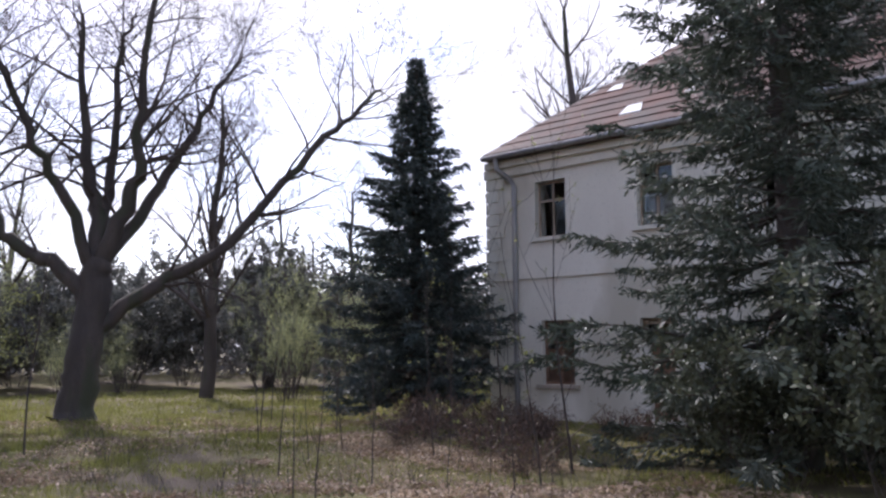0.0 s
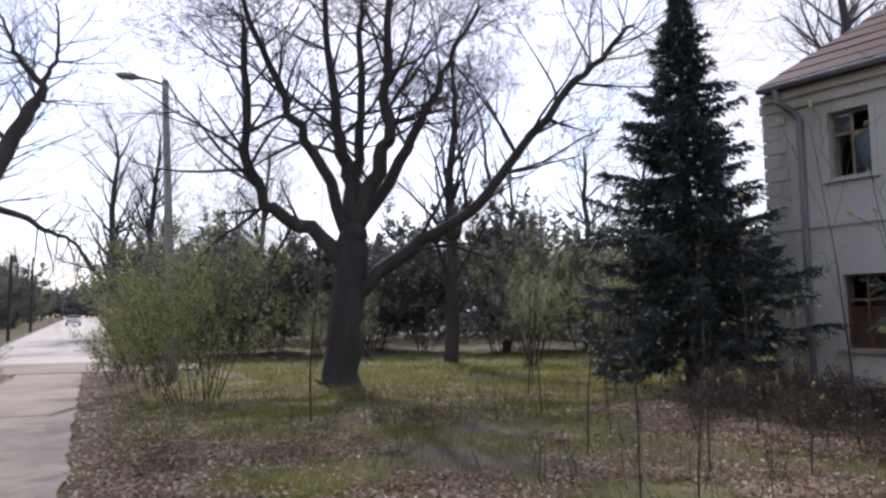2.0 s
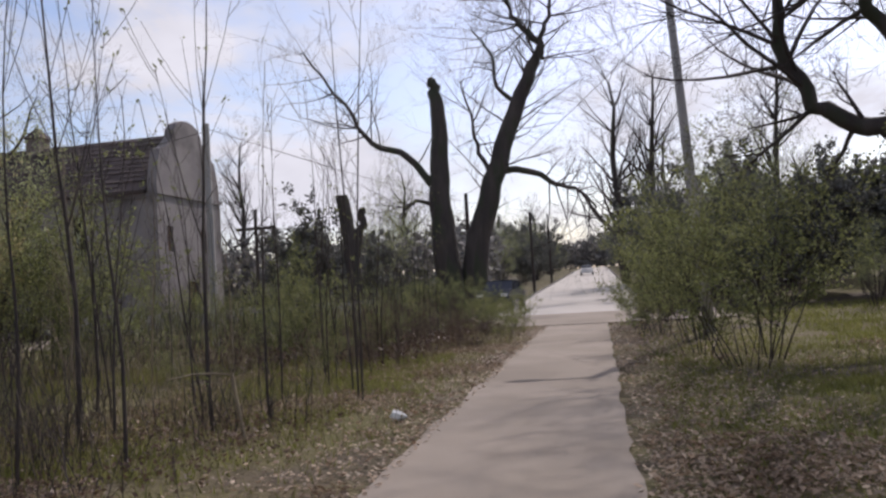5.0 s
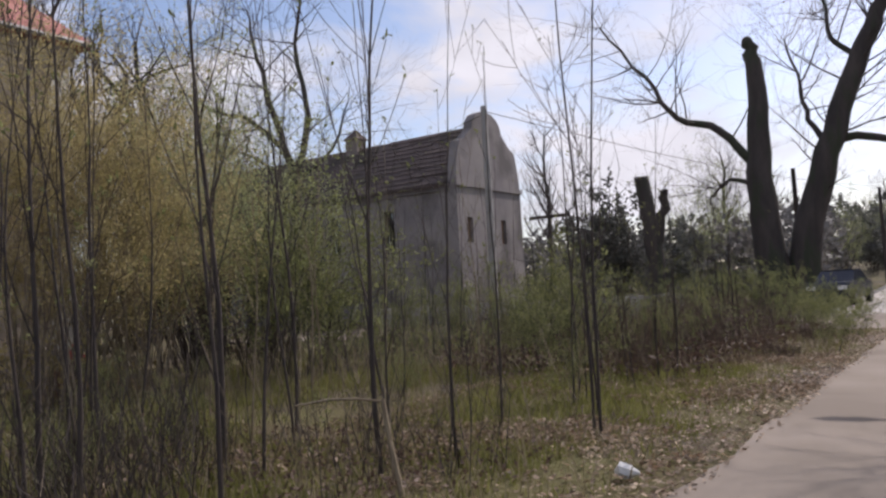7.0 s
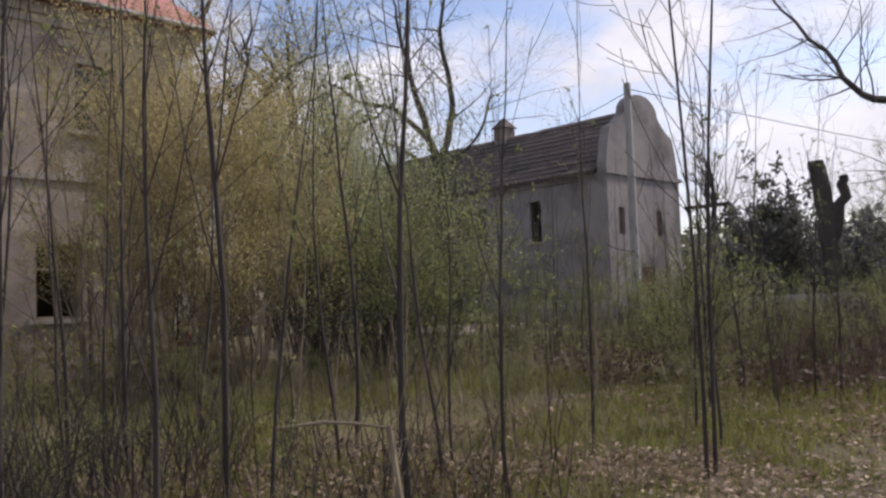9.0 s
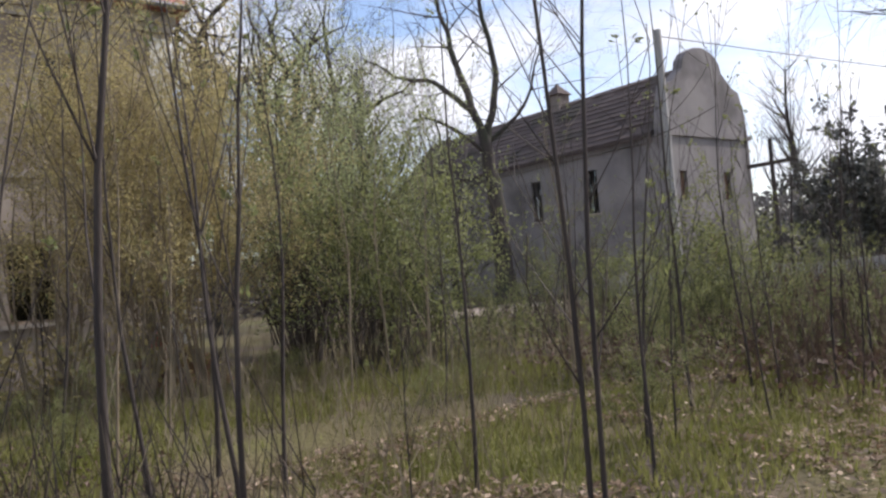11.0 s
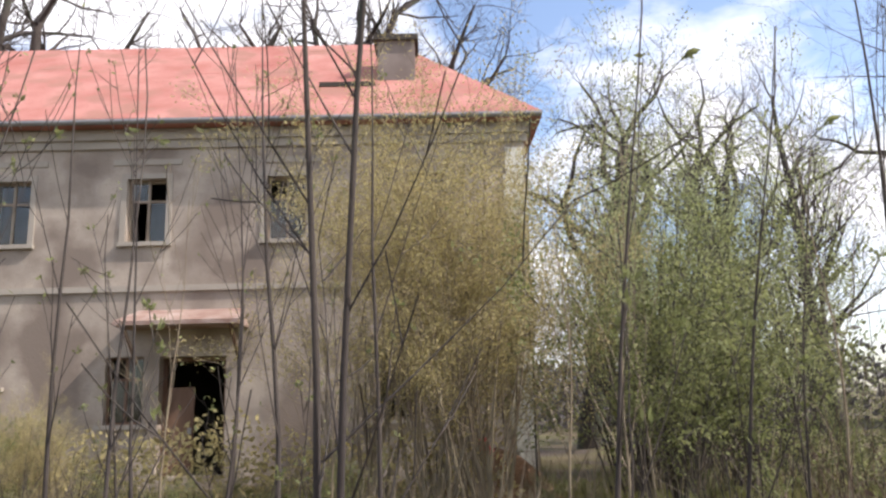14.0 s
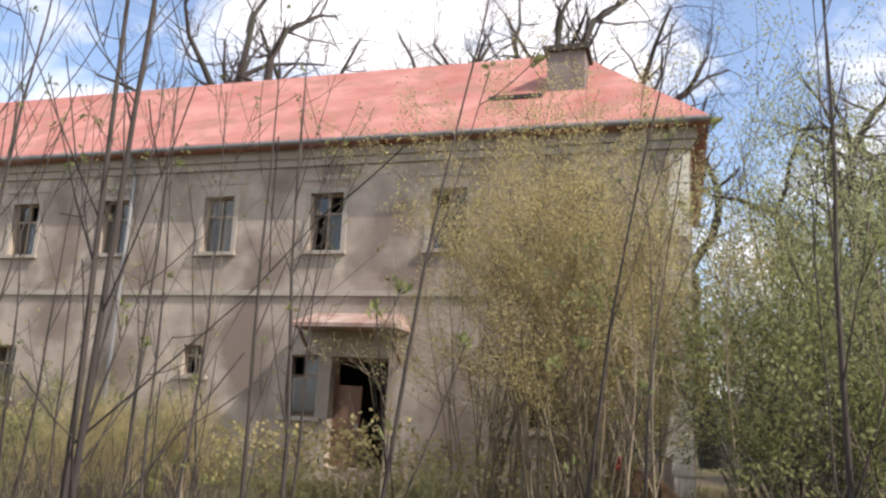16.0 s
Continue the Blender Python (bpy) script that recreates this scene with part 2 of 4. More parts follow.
tagged(strip("road_crossing", ASPHALT, lambda y: [-30, -20, -12, -4.5, 2, 3, 4, 4.6], [33.8, 35.0, 36.4, 37.6, 38.8, 40.4], 0.026), "pale asphalt side road across the path", "road", kind="structure")
for sx in (-4.55, 2.02):
    kb = MB()
    for i in range(60):
        y0 = 41 + i * 2
        kb.box(sx, y0, gz(0, y0) - 0.05, sx + 0.14, y0 + 1.97, gz(0, y0) + 0.15)
    tagged(part("kerb", kb, CONCRETE), "grey concrete kerb along the road", "kerb", kind="structure")


# ---- houses ----
def wall(mb, u0, u1, z0, z1, holes, thick):
    """A wall in the plane y=0 facing -y, from y=0 to thick, with rectangular holes (u0, z0, u1, z1)."""
    us = sorted({u0, u1, *[h[0] for h in holes], *[h[2] for h in holes]})
    zs = sorted({z0, z1, *[h[1] for h in holes], *[h[3] for h in holes]})

    def solid(i, j):
        if not (0 <= i < len(us) - 1 and 0 <= j < len(zs) - 1):
            return False
        u, z = (us[i] + us[i + 1]) / 2, (zs[j] + zs[j + 1]) / 2
        return not any(h[0] < u < h[2] and h[1] < z < h[3] for h in holes)

    for i in range(len(us) - 1):
        for j in range(len(zs) - 1):
            if not solid(i, j):
                continue
            a, b, c, d = us[i], us[i + 1], zs[j], zs[j + 1]
            mb.quad((a, 0, c), (b, 0, c), (b, 0, d), (a, 0, d))
            mb.quad((b, thick, c), (a, thick, c), (a, thick, d), (b, thick, d))
            if not solid(i - 1, j):
                mb.quad((a, thick, c), (a, 0, c), (a, 0, d), (a, thick, d))
            if not solid(i + 1, j):
                mb.quad((b, 0, c), (b, thick, c), (b, thick, d), (b, 0, d))
            if not solid(i, j - 1):
                mb.quad((a, thick, c), (b, thick, c), (b, 0, c), (a, 0, c))
            if not solid(i, j + 1):
                mb.quad((a, 0, d), (b, 0, d), (b, thick, d), (a, thick, d))


def window(parent, h, frame_mat, broken=0, surround=None, sill=True):
    """A two-leaf casement with a transom, set back in the hole h."""
    u0, z0, u1, z1 = h
    um, zt = (u0 + u1) / 2, z0 + (z1 - z0) * 0.66
    if surround:
        mb = MB()
        t = 0.13
        mb.box(u0 - t, -0.035, z0 - 0.02, u0, 0.02, z1 + t)
        mb.box(u1, -0.035, z0 - 0.02, u1 + t, 0.02, z1 + t)
        mb.box(u0, -0.035, z1, u1, 0.02, z1 + t)
        part("window_surround", mb, surround, parent)
    if sill:
        mb = MB()
        mb.box(u0 - 0.16, -0.1, z0 - 0.1, u1 + 0.16, 0.2, z0 - 0.003)
        part("window_sill", mb, surround or TRIM, parent)
    mb = MB()
    e = 0.055
    y0, y1 = 0.16, 0.22
    mb.box(u0, y0, z0, u0 + e, y1, z1)
    mb.box(u1 - e, y0, z0, u1, y1, z1)
    mb.box(u0 + e, y0, z0, u1 - e, y1, z0 + e)
    mb.box(u0 + e, y0, z1 - e, u1 - e, y1, z1)
    mb.box(um - e / 2, y0 - 0.01, z0 + e, um + e / 2, y1, z1 - e)
    mb.box(u0 + e, y0 - 0.015, zt - e / 2, u1 - e, y1 - 0.02, zt + e / 2)
    fr = part("window_frame", mb, frame_mat, parent)
    k = 0
    for a, b in ((u0 + e, um - e / 2), (um + e / 2, u1 - e)):
        for c, d in ((z0 + e, zt - e / 2), (zt + e / 2, z1 - e)):
            k += 1
            if broken and (k + broken) % 3 == 0:
                continue
            mb = MB()
            mb.box(a, y0 + 0.025, c, b, y0 + 0.031, d)
            g = part("pane", mb, GLASS, fr)
            g.visible_shadow = False


def hip_roof(u0, u1, depth, z_e, z_r, over, run0, run1, th=0.14):
    """A hipped roof over u0..u1, 0..depth; run: how far the ridge stops short of each end."""
    mb = MB()
    a, b, c, d = (u0 - over, -over, z_e), (u1 + over, -over, z_e), (u1 + over, depth + over, z_e), (u0 - over, depth + over, z_e)
    r0, r1 = (u0 + run0, depth / 2, z_r), (u1 - run1, depth / 2, z_r)

    def lift(p):
        return (p[0], p[1], p[2] + th)
    A, B, C, D, R0, R1 = map(lift, (a, b, c, d, r0, r1))
    mb.v += [A, B, C, D, R0, R1, a, b, c, d]
    mb.f += [(0, 1, 5, 4), (1, 2, 5), (2, 3, 4, 5), (3, 0, 4), (6, 7, 1, 0), (7, 8, 2, 1), (8, 9, 3, 2), (9, 6, 0, 3), (9, 8, 7, 6)]
    return mb


def roof_courses(parent, u0, u1, depth, z_e, z_r, over, run0, run1, mat, rows, name="roof_course", lap=0.008):
    """Lapped sheets: each course is a thin slab lying on the front slope."""
    for i in range(rows):
        f0, f1 = i / rows, (i + 1) / rows
        mb = MB()

        def pt(f, end, up):
            y = -over - 0.02 + (depth / 2 + over) * f
            z = z_e + 0.14 + (z_r - z_e) * f
            u = (u0 - over + (run0 + over) * f) if end == 0 else (u1 + over - (run1 + over) * f)
            return Vector((u, y, z + up))
        n = max(2, int((u1 - u0) / 1.1))
        for k in range(n):
            p0 = pt(f0, 0, lap).lerp(pt(f0, 1, lap), k / n)
            p1 = pt(f0, 0, lap).lerp(pt(f0, 1, lap), (k + 1) / n)
            q0 = pt(f1, 0, 0.012).lerp(pt(f1, 1, 0.012), k / n)
            q1 = pt(f1, 0, 0.012).lerp(pt(f1, 1, 0.012), (k + 1) / n)
            j = random.uniform(-0.008, 0.012)
            up = Vector((0, 0, j))
            mb.quad(p0 + up, p1 + up, q1, q0)
            mb.quad(p0 + Vector((0, 0, -lap)), p1 + Vector((0, 0, -lap)), p1 + up, p0 + up)
        tagged(part(name, mb, mat, parent), kind="stuff")


# old manor with the red roof; local u runs against the road's heading, y into the house
def house_red():
    h = empty("house", Matrix.Translation((-18.3, 20.0, 0)) @ Matrix.Rotation(radians(90), 4, "Z"), "abandoned two-storey manor with grey render and red hipped roof", "house")
    # u = world y - 20
    ups = [-2.85, -6.15, -9.43, -12.6, -15.9, -19.1, -22.3, -25.5, -28.7]
    holes = [(u, 5.55, u + 0.93, 7.08) for u in ups]
    low = [(-3.65, 1.35, -2.7, 3.0), (-12.75, 2.3, -12.1, 3.08), (-19.1, 1.5, -18.2, 2.95), (-22.3, 1.5, -21.4, 2.95), (-25.5, 1.5, -24.6, 2.95)]
    door = [(-8.5, 0.25, -7.0, 2.88), (-9.7, 1.4, -8.85, 2.9)]
    mb = MB()
    wall(mb, -45, 0, -0.3, 8.3, holes + low + door, 0.5)
    part("wall", mb, PLASTER_A, h)
    for b in ((-0.5, 0.5, -0.3, 0, 8.6, 8.3), (-45, 0.5, -0.3, -44.5, 8.6, 8.3), (-45, 8.6, -0.3, 0, 9.1, 8.3)):
        mb = MB()
        mb.box(*b)
        part("wall", mb, PLASTER_A, h)
    # near-black floor and spine wall: the rooms' darkness is put into their colour
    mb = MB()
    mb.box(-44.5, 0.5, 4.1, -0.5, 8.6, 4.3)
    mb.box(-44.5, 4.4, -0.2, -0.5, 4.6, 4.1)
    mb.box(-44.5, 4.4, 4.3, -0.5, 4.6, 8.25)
    part("inner_floor", mb, NEAR_BLACK, h)
    for i, q in enumerate(holes):
        window(h, q, WOOD, i % 3, TRIM)
    for i, q in enumerate(low):
        window(h, q, WOOD, 1 + i % 2, None)
    window(h, door[1], BROWNDOOR, 1, None)
    mb = MB()
    mb.box(-8.5, 0.3, 0.25, -8.4, 0.38, 2.88)
    mb.box(-7.1, 0.3, 0.25, -7.0, 0.38, 2.88)
    mb.box(-8.4, 0.3, 2.78, -7.1, 0.38, 2.88)
    mb.box(-8.4, 0.32, 0.25, -7.78, 0.37, 2.2)
    d = part("door", mb, BROWNDOOR, h, "half-open brown wooden door in a dark opening")
    mb = MB()
    mb.box(-7.9, 0.29, 1.15, -7.82, 0.32, 1.3)
    part("door_handle", mb, METAL, d)
    # string course, cornice, shallow panels
    mb = MB()
    mb.box(-45, -0.06, 4.38, 0.06, -0.002, 4.52)
    part("string_course", mb, TRIM, h)
    mb = MB()
    mb.box(-45, -0.14, 8.02, 0.14, -0.002, 8.28)
    mb.box(-45, -0.07, 7.82, 0.07, -0.002, 8.02)
    part("cornice", mb, TRIM, h)
    for u in ups:
        mb = MB()
        mb.box(u - 0.35, -0.03, 7.42, u + 1.28, -0.002, 7.56)
        part("window_hood", mb, TRIM, h)
    # gutter and roof
    part("roof", hip_roof(-45, 0, 9.1, 8.3, 12.5, 0.4, 3.2, 3.2), TILE_RED, h, "faded red sheet roof with a hipped end")
    roof_courses(h, -45, 0, 9.1, 8.3, 12.5, 0.4, 3.2, 3.2, TILE_RED, 9)
    mb = MB()
    mb.tube([(-45, -0.46, 8.32), (0.4, -0.46, 8.36)], [0.07, 0.07], 8, True)
    part("gutter", mb, METAL, h, "rusty grey eave gutter")
    for u in (-14.9, -30.0):
        mb = MB()
        mb.tube([(u, -0.44, 8.3), (u, -0.3, 8.0), (u, -0.12, 7.7), (u, -0.12, 0.1)], [0.06] * 4, 8)
        part("downpipe", mb, METAL, h)
    # chimney with an overhanging cap
    for u in (-3.1, -24.0):
        mb = MB()
        mb.box(u - 0.5, 1.6, 9.4, u + 0.5, 2.5, 11.3)
        c = part("chimney", mb, BRICKY, h, "grey rendered chimney stack")
        mb = MB()
        mb.box(u - 0.6, 1.5, 11.3, u + 0.6, 2.6, 11.46)
        part("chimney_cap", mb, NEAR_BLACK, c)
    mb = MB()
    mb.box(-5.1, 1.2, 9.86, -3.65, 1.9, 9.98)
    part("roof_hatch", mb, NEAR_BLACK, h)
    # added pale blocks with gaps stand in for the bright sunlit edge of this corner
    rq = random.Random(17)
    z = 0.1
    while z < 7.6:
        hh = rq.uniform(0.25, 0.7)
        if rq.random() < 0.85:
            mb = MB()
            mb.box(-0.5 + rq.uniform(-0.1, 0.06), -0.045, z, -0.04, -0.003, z + hh - 0.02)
            part("corner_block", mb, PLASTER_C, h)
        z += hh
    # door canopy
    mb = MB()
    mb.box(-9.2, -1.05, 3.5, -6.5, -0.005, 3.58)
    n = len(mb.v)
    mb.v += [(-9.2, -1.05, 3.59), (-6.5, -1.05, 3.59), (-6.7, -0.02, 3.95), (-9.0, -0.02, 3.95), (-9.2, -0.02, 3.59), (-6.5, -0.02, 3.59)]
    mb.f += [(n, n + 1, n + 2, n + 3), (n + 1, n + 5, n + 2), (n + 4, n, n + 3)]
    cn = part("canopy", mb, RUSTSHEET, h, "sagging lean-to canopy with pale rusty sheet")
    for u in (-9.0, -6.7):
        mb = MB()
        mb.tube([(u, -0.95, 3.5), (u, -0.02, 2.75)], [0.04, 0.04], 6)
        part("bracket", mb, BROWNDOOR, cn)
    return h


def house_white():
    ang = math.atan2(-0.98, 0.2)
    # local x runs along the front away from the quoined corner, y into the house
    h = empty("house", Matrix.Translation((15.81, 17.17, 0)) @ Matrix.Rotation(ang, 4, "Z"), "abandoned two-storey white house with quoins and rusty hipped roof", "house")
    holes = [(1.95, 4.85, 2.9, 6.41), (4.95, 4.85, 5.9, 6.41), (7.95, 4.85, 8.9, 6.41), (10.95, 4.85, 11.9, 6.41),
             (2.07, 0.9, 3.04, 2.59), (4.9, 2.22, 5.8, 2.56), (5.1, 0.1, 5.75, 2.05), (7.95, 0.9, 8.9, 2.59)]
    mb = MB()
    wall(mb, 0.35, 19, -0.3, 7.15, holes, 0.5)
    part("wall", mb, PLASTER_C, h)
    for b in ((0.35, 0.5, -0.3, 0.85, 10, 7.15), (18.5, 0.5, -0.3, 19, 10, 7.15), (0.35, 10, -0.3, 19, 10.5, 7.15)):
        mb = MB()
        mb.box(*b)
        part("wall", mb, PLASTER_C, h)
    # floor and spine wall coloured near-black to darken the rooms behind the openings
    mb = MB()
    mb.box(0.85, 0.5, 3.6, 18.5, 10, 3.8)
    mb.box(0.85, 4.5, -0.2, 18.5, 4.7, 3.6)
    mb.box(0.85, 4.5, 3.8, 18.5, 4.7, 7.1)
    part("inner_floor", mb, NEAR_BLACK, h)
    for i, q in enumerate(holes):
        if i == 6:
            mb = MB()
            mb.box(q[0], 0.2, q[1], q[2], 0.27, q[3])
            mb.box(q[0] + 0.08, 0.18, q[1] + 0.2, q[2] - 0.08, 0.2, q[1] + 0.8)
            mb.box(q[0] + 0.08, 0.18, q[1] + 0.95, q[2] - 0.08, 0.2, q[3] - 0.15)
            part("door", mb, BROWNDOOR, h)
            continue
        window(h, q, BROWNDOOR if i == 4 else WOOD, i % 3 if i else 2, PLASTER_C if i < 4 else None, i != 5)
    mb = MB()
    mb.box(2.13, 0.19, 0.95, 2.98, 0.215, 1.85)
    part("boarding", mb, BROWNDOOR, h, "brown boards behind the lower sash")
    # quoins at the corner, alternately long and short
    for i in range(9):
        w = 0.62 if i % 2 else 0.42
        z = 3.95 + i * 0.345
        mb = MB()
        mb.box(0.3, -0.05, z, 0.3 + w, -0.003, z + 0.31)
        part("corner_block", mb, PLASTER_C, h)
    mb = MB()
    mb.box(0.3, -0.06, 3.74, 19, -0.002, 3.9)
    part("string_course", mb, PLASTER_C, h)
    mb = MB()
    mb.box(0.28, -0.12, 6.7, 19.1, -0.002, 6.95)
    mb.box(0.4, -0.26, 6.95, 19.2, -0.002, 7.14)
    part("cornice", mb, PLASTER_C, h)
    part("roof", hip_roof(0.95, 19, 10.5, 7.16, 12.0, 0.45, 5.2, 5.2), TILE_RUST, h, "rusty red tile roof with pale patches")
    roof_courses(h, 0.95, 19, 10.5, 7.16, 12.0, 0.45, 5.2, 5.2, TILE_RUST, 16, "tile_course", 0.04)
    rr = random.Random(5)
    for i in range(9):
        f, u = rr.uniform(0.1, 0.7), rr.uniform(2.2, 7)
        y, z = -0.47 + 5.7 * f, 7.3 + 4.84 * f + 0.05
        mb = MB()
        s = rr.uniform(0.15, 0.4)
        mb.quad((u, y, z), (u + s * 1.6, y, z), (u + s * 1.3, y + s, z + s * 0.85), (u + 0.1, y + s, z + s * 0.85))
        mb.quad((u, y, z - 0.04), (u + s * 1.6, y, z - 0.04), (u + s * 1.6, y, z), (u, y, z))
        part("pale_tile", mb, PAPER, h)
    mb = MB()
    mb.tube([(0.5, -0.52, 7.2), (19.4, -0.52, 7.24)], [0.08, 0.08], 8, True)
    part("gutter", mb, METAL, h, "sagging dark gutter")
    mb = MB()
    mb.tube([(0.95, -0.5, 7.15), (0.97, -0.46, 6.85), (1.2, -0.2, 6.6), (1.32, -0.12, 6.4), (1.32, -0.12, 0.1)], [0.075] * 5, 10)
    part("downpipe", mb, METAL, h, "dark zinc downpipe")
    return h


def house_gable():
    # local x runs from the road end inwards along the south wall
    h = empty("house", Matrix.Translation((-24.4, 46.8, 0.25)) @ Matrix.Rotation(math.pi, 4, "Z") @ Matrix.Diagonal((1, -1, 1, 1)), "derelict tall grey barn with curved gable and dark roof", "house")
    # x: inward (world -x), y: world +y
    L, W = 24.0, 7.6
    holes = [(4.65, 4.3, 5.5, 6.7), (9.0, 4.3, 9.85, 6.7), (13.2, 4.3, 14.0, 6.7), (17.4, 4.3, 18.2, 6.7)]
    mb = MB()
    wall(mb, 0.0, L, -0.5, 7.8, holes, 0.5)
    part("wall", mb, PLASTER_B, h)
    # frames take the near-black too, so the openings read as dark
    for q in holes:
        window(h, q, NEAR_BLACK, 2, None, True)
    for b in ((0.5, W - 0.5, -0.5, L, W, 7.8), (L - 0.5, 0.5, -0.5, L, W - 0.5, 7.8), (0.5, W / 2, -0.5, L - 0.5, W / 2 + 0.2, 7.7)):
        mb = MB()
        mb.box(*b)
        part("wall", mb, PLASTER_B, h)
    # gable wall facing the road, with holes, up to the eaves
    gm = MB()
    g = MB()
    ghole = [(1.0, 4.4, 1.6, 5.9), (4.9, 4.4, 5.5, 5.9), (3.1, 0.0, 4.4, 2.6)]
    wall(g, 0.5, W, -0.5, 7.8, ghole, 0.5)
    for p in g.v:
        gm.v.append((p[1], p[0], p[2]))
    gm.f += [tuple(reversed(f)) for f in g.f]
    part("wall", gm, PLASTER_B, h)
    for q in ghole[:2]:
        mb = MB()
        mb.box(0.2, q[0], q[1], 0.26, q[2], q[3])
        part("shutter", mb, BROWNDOOR, h)
    mb = MB()
    mb.box(0.2, 3.1, 0, 0.28, 4.4, 2.6)
    part("door", mb, BROWNDOOR, h)
    # curved gable above the eaves: shoulders, then a round top
    prof = [(0, 7.8), (0.08, 8.6), (0.3, 9.6), (0.55, 10.4), (1.15, 10.6), (1.75, 11.1)]
    for k in range(9):
        a = math.pi * (1 - k / 8)
        prof.append((W / 2 + 1.75 * math.cos(a), 11.35 + 1.25 * math.sin(a)))
    prof += [(W - y, z) for y, z in reversed(prof[:6])]
    mb = MB()
    n = len(prof)
    mb.v += [(0.0, y, z) for y, z in prof] + [(0.6, y, z) for y, z in prof]
    mb.f += [tuple(range(n)), tuple(reversed(range(n, 2 * n)))] + [(i, i + n, (i + 1) % n + n, (i + 1) % n) for i in range(n)]
    part("gable", mb, PLASTER_B, h, "curved baroque gable of peeling grey render")
    mb = MB()
    mb.box(-0.12, -0.12, 7.7, -0.002, W + 0.12, 7.95)
    part("cornice", mb, PLASTER_B, h)
    mb = MB()
    mb.box(0.6, -0.14, 7.5, L, -0.002, 7.78)
    part("cornice", mb, PLASTER_B, h)
    # roof between the gable and the far end
    mb = MB()
    a = [(0.6, -0.3, 7.7), (L + 0.3, -0.3, 7.7), (L + 0.3, W / 2, 11.7), (0.6, W / 2, 11.7), (0.6, W + 0.3, 7.7), (L + 0.3, W + 0.3, 7.7)]
    mb.v += a + [(p[0], p[1], p[2] + 0.14) for p in a]
    mb.f += [(6, 7, 8, 9), (9, 8, 11, 10), (3, 2, 1, 0), (4, 5, 2, 3), (0, 1, 7, 6), (1, 2, 8, 7), (2, 5, 11, 8), (5, 4, 10, 11)]
    part("roof", mb, TILE_DARK, h, "dark sagging tile roof with holes")
    for i in range(12):
        f0, f1 = i / 12, (i + 1) / 12
        mb = MB()
        for k in range(24):
            if random.random() < 0.05:
                continue
            x0, x1 = 0.6 + k * (L - 0.3) / 24, 0.6 + (k + 1) * (L - 0.3) / 24
            y0, y1 = -0.32 + (W / 2 + 0.3) * f0, -0.32 + (W / 2 + 0.3) * f1
            z0, z1 = 7.88 + 4 * f0 + random.uniform(0.03, 0.08), 7.87 + 4 * f1
            mb.quad((x0, y0, z0), (x1, y0, z0), (x1, y1, z1), (x0, y1, z1))
            mb.quad((x0, y0, z0 - 0.05), (x1, y0, z0 - 0.05), (x1, y0, z0), (x0, y0, z0))
        tagged(part("tile_course", mb, TILE_DARK, h), kind="stuff")
    # small ridge turret with a pyramid cap
    mb = MB()
    mb.box(10.1, W / 2 - 0.5, 11.2, 11.1, W / 2 + 0.5, 12.5)
    t = part("turret", mb, BRICKY, h)
    mb = MB()
    mb.v += [(9.95, W / 2 - 0.65, 12.5), (11.25, W / 2 - 0.65, 12.5), (11.25, W / 2 + 0.65, 12.5), (9.95, W / 2 + 0.65, 12.5), (10.6, W / 2, 13.3)]
    mb.f += [(0, 1, 4), (1, 2, 4), (2, 3, 4), (3, 0, 4), (3, 2, 1, 0)]
    part("turret_cap", mb, TILE_DARK, t)
    return h


house_red()
house_white()
house_gable()
lw = MB()
for i in range(16):
    x = -26 + i * 1.0
    lw.box(x, 41.0 + random.uniform(-.03, .03), 0, x + 0.97, 41.45, 1.15 + random.uniform(-0.05, 0.05))
tagged(part("garden_wall", lw, CONCRETE), "low broken pale stone garden wall", "wall", kind="structure")


# ---- street furniture ----
def street_lamp():
    h = empty("street_lamp", pose(2.75, 27.2, 0, 0, -2.5, 0), "grey concrete street lamp with a short arm", "street lamp")
    mb = MB()
    mb.tube([(0, 0, -0.3), (0, 0, 4.0), (0, 0, 9.1)], [0.16, 0.13, 0.1], 10, True)
    part("pole", mb, CONCRETE, h, smooth=True)
    mb = MB()
    mb.tube([(0.02, 0, 8.95), (-0.5, -0.05, 9.1), (-0.85, -0.08, 9.1)], [0.045, 0.045, 0.045], 8, True)
    part("arm", mb, METAL, h)
    mb = MB()
    mb.tube([(-0.75, -0.07, 9.1), (-0.95, -0.09, 9.12), (-1.25, -0.12, 9.13), (-1.4, -0.13, 9.14)], [0.05, 0.12, 0.11, 0.03], 8, True)
    part("lamp_head", mb, METAL, h, "grey lamp head")


street_lamp()


def pole(x, y, ht, r, lean=(0, 0), arm=0.0, armz=0.0, label="weathered grey wooden utility pole"):
    h = empty("utility_pole", pose(x, y, gz(x, y), lean[0], lean[1], 0), label, "pole")
    mb = MB()
    mb.tube([(0, 0, -0.3), (0, 0, ht * 0.5), (0, 0, ht)], [r, r * 0.9, r * 0.75], 8, True)
    part("shaft", mb, TWIG if arm or ht < 7.8 else CONCRETE, h)
    if arm:
        mb = MB()
        mb.box(-arm, -0.07, armz, arm, 0.07, armz + 0.15)
        part("crossarm", mb, TWIG, h)
    return h


pole(-13.2, 31.6, 7.9, 0.14)
pole(-16.7, 43.0, 5.9, 0.1, arm=1.05, armz=4.85, label="dark wooden cross on a tall post")
pole(-4.8, 66, 6.2, 0.13)
pole(-5.0, 92, 7.5, 0.14)
pole(-7.6, 53.5, 6.8, 0.15)
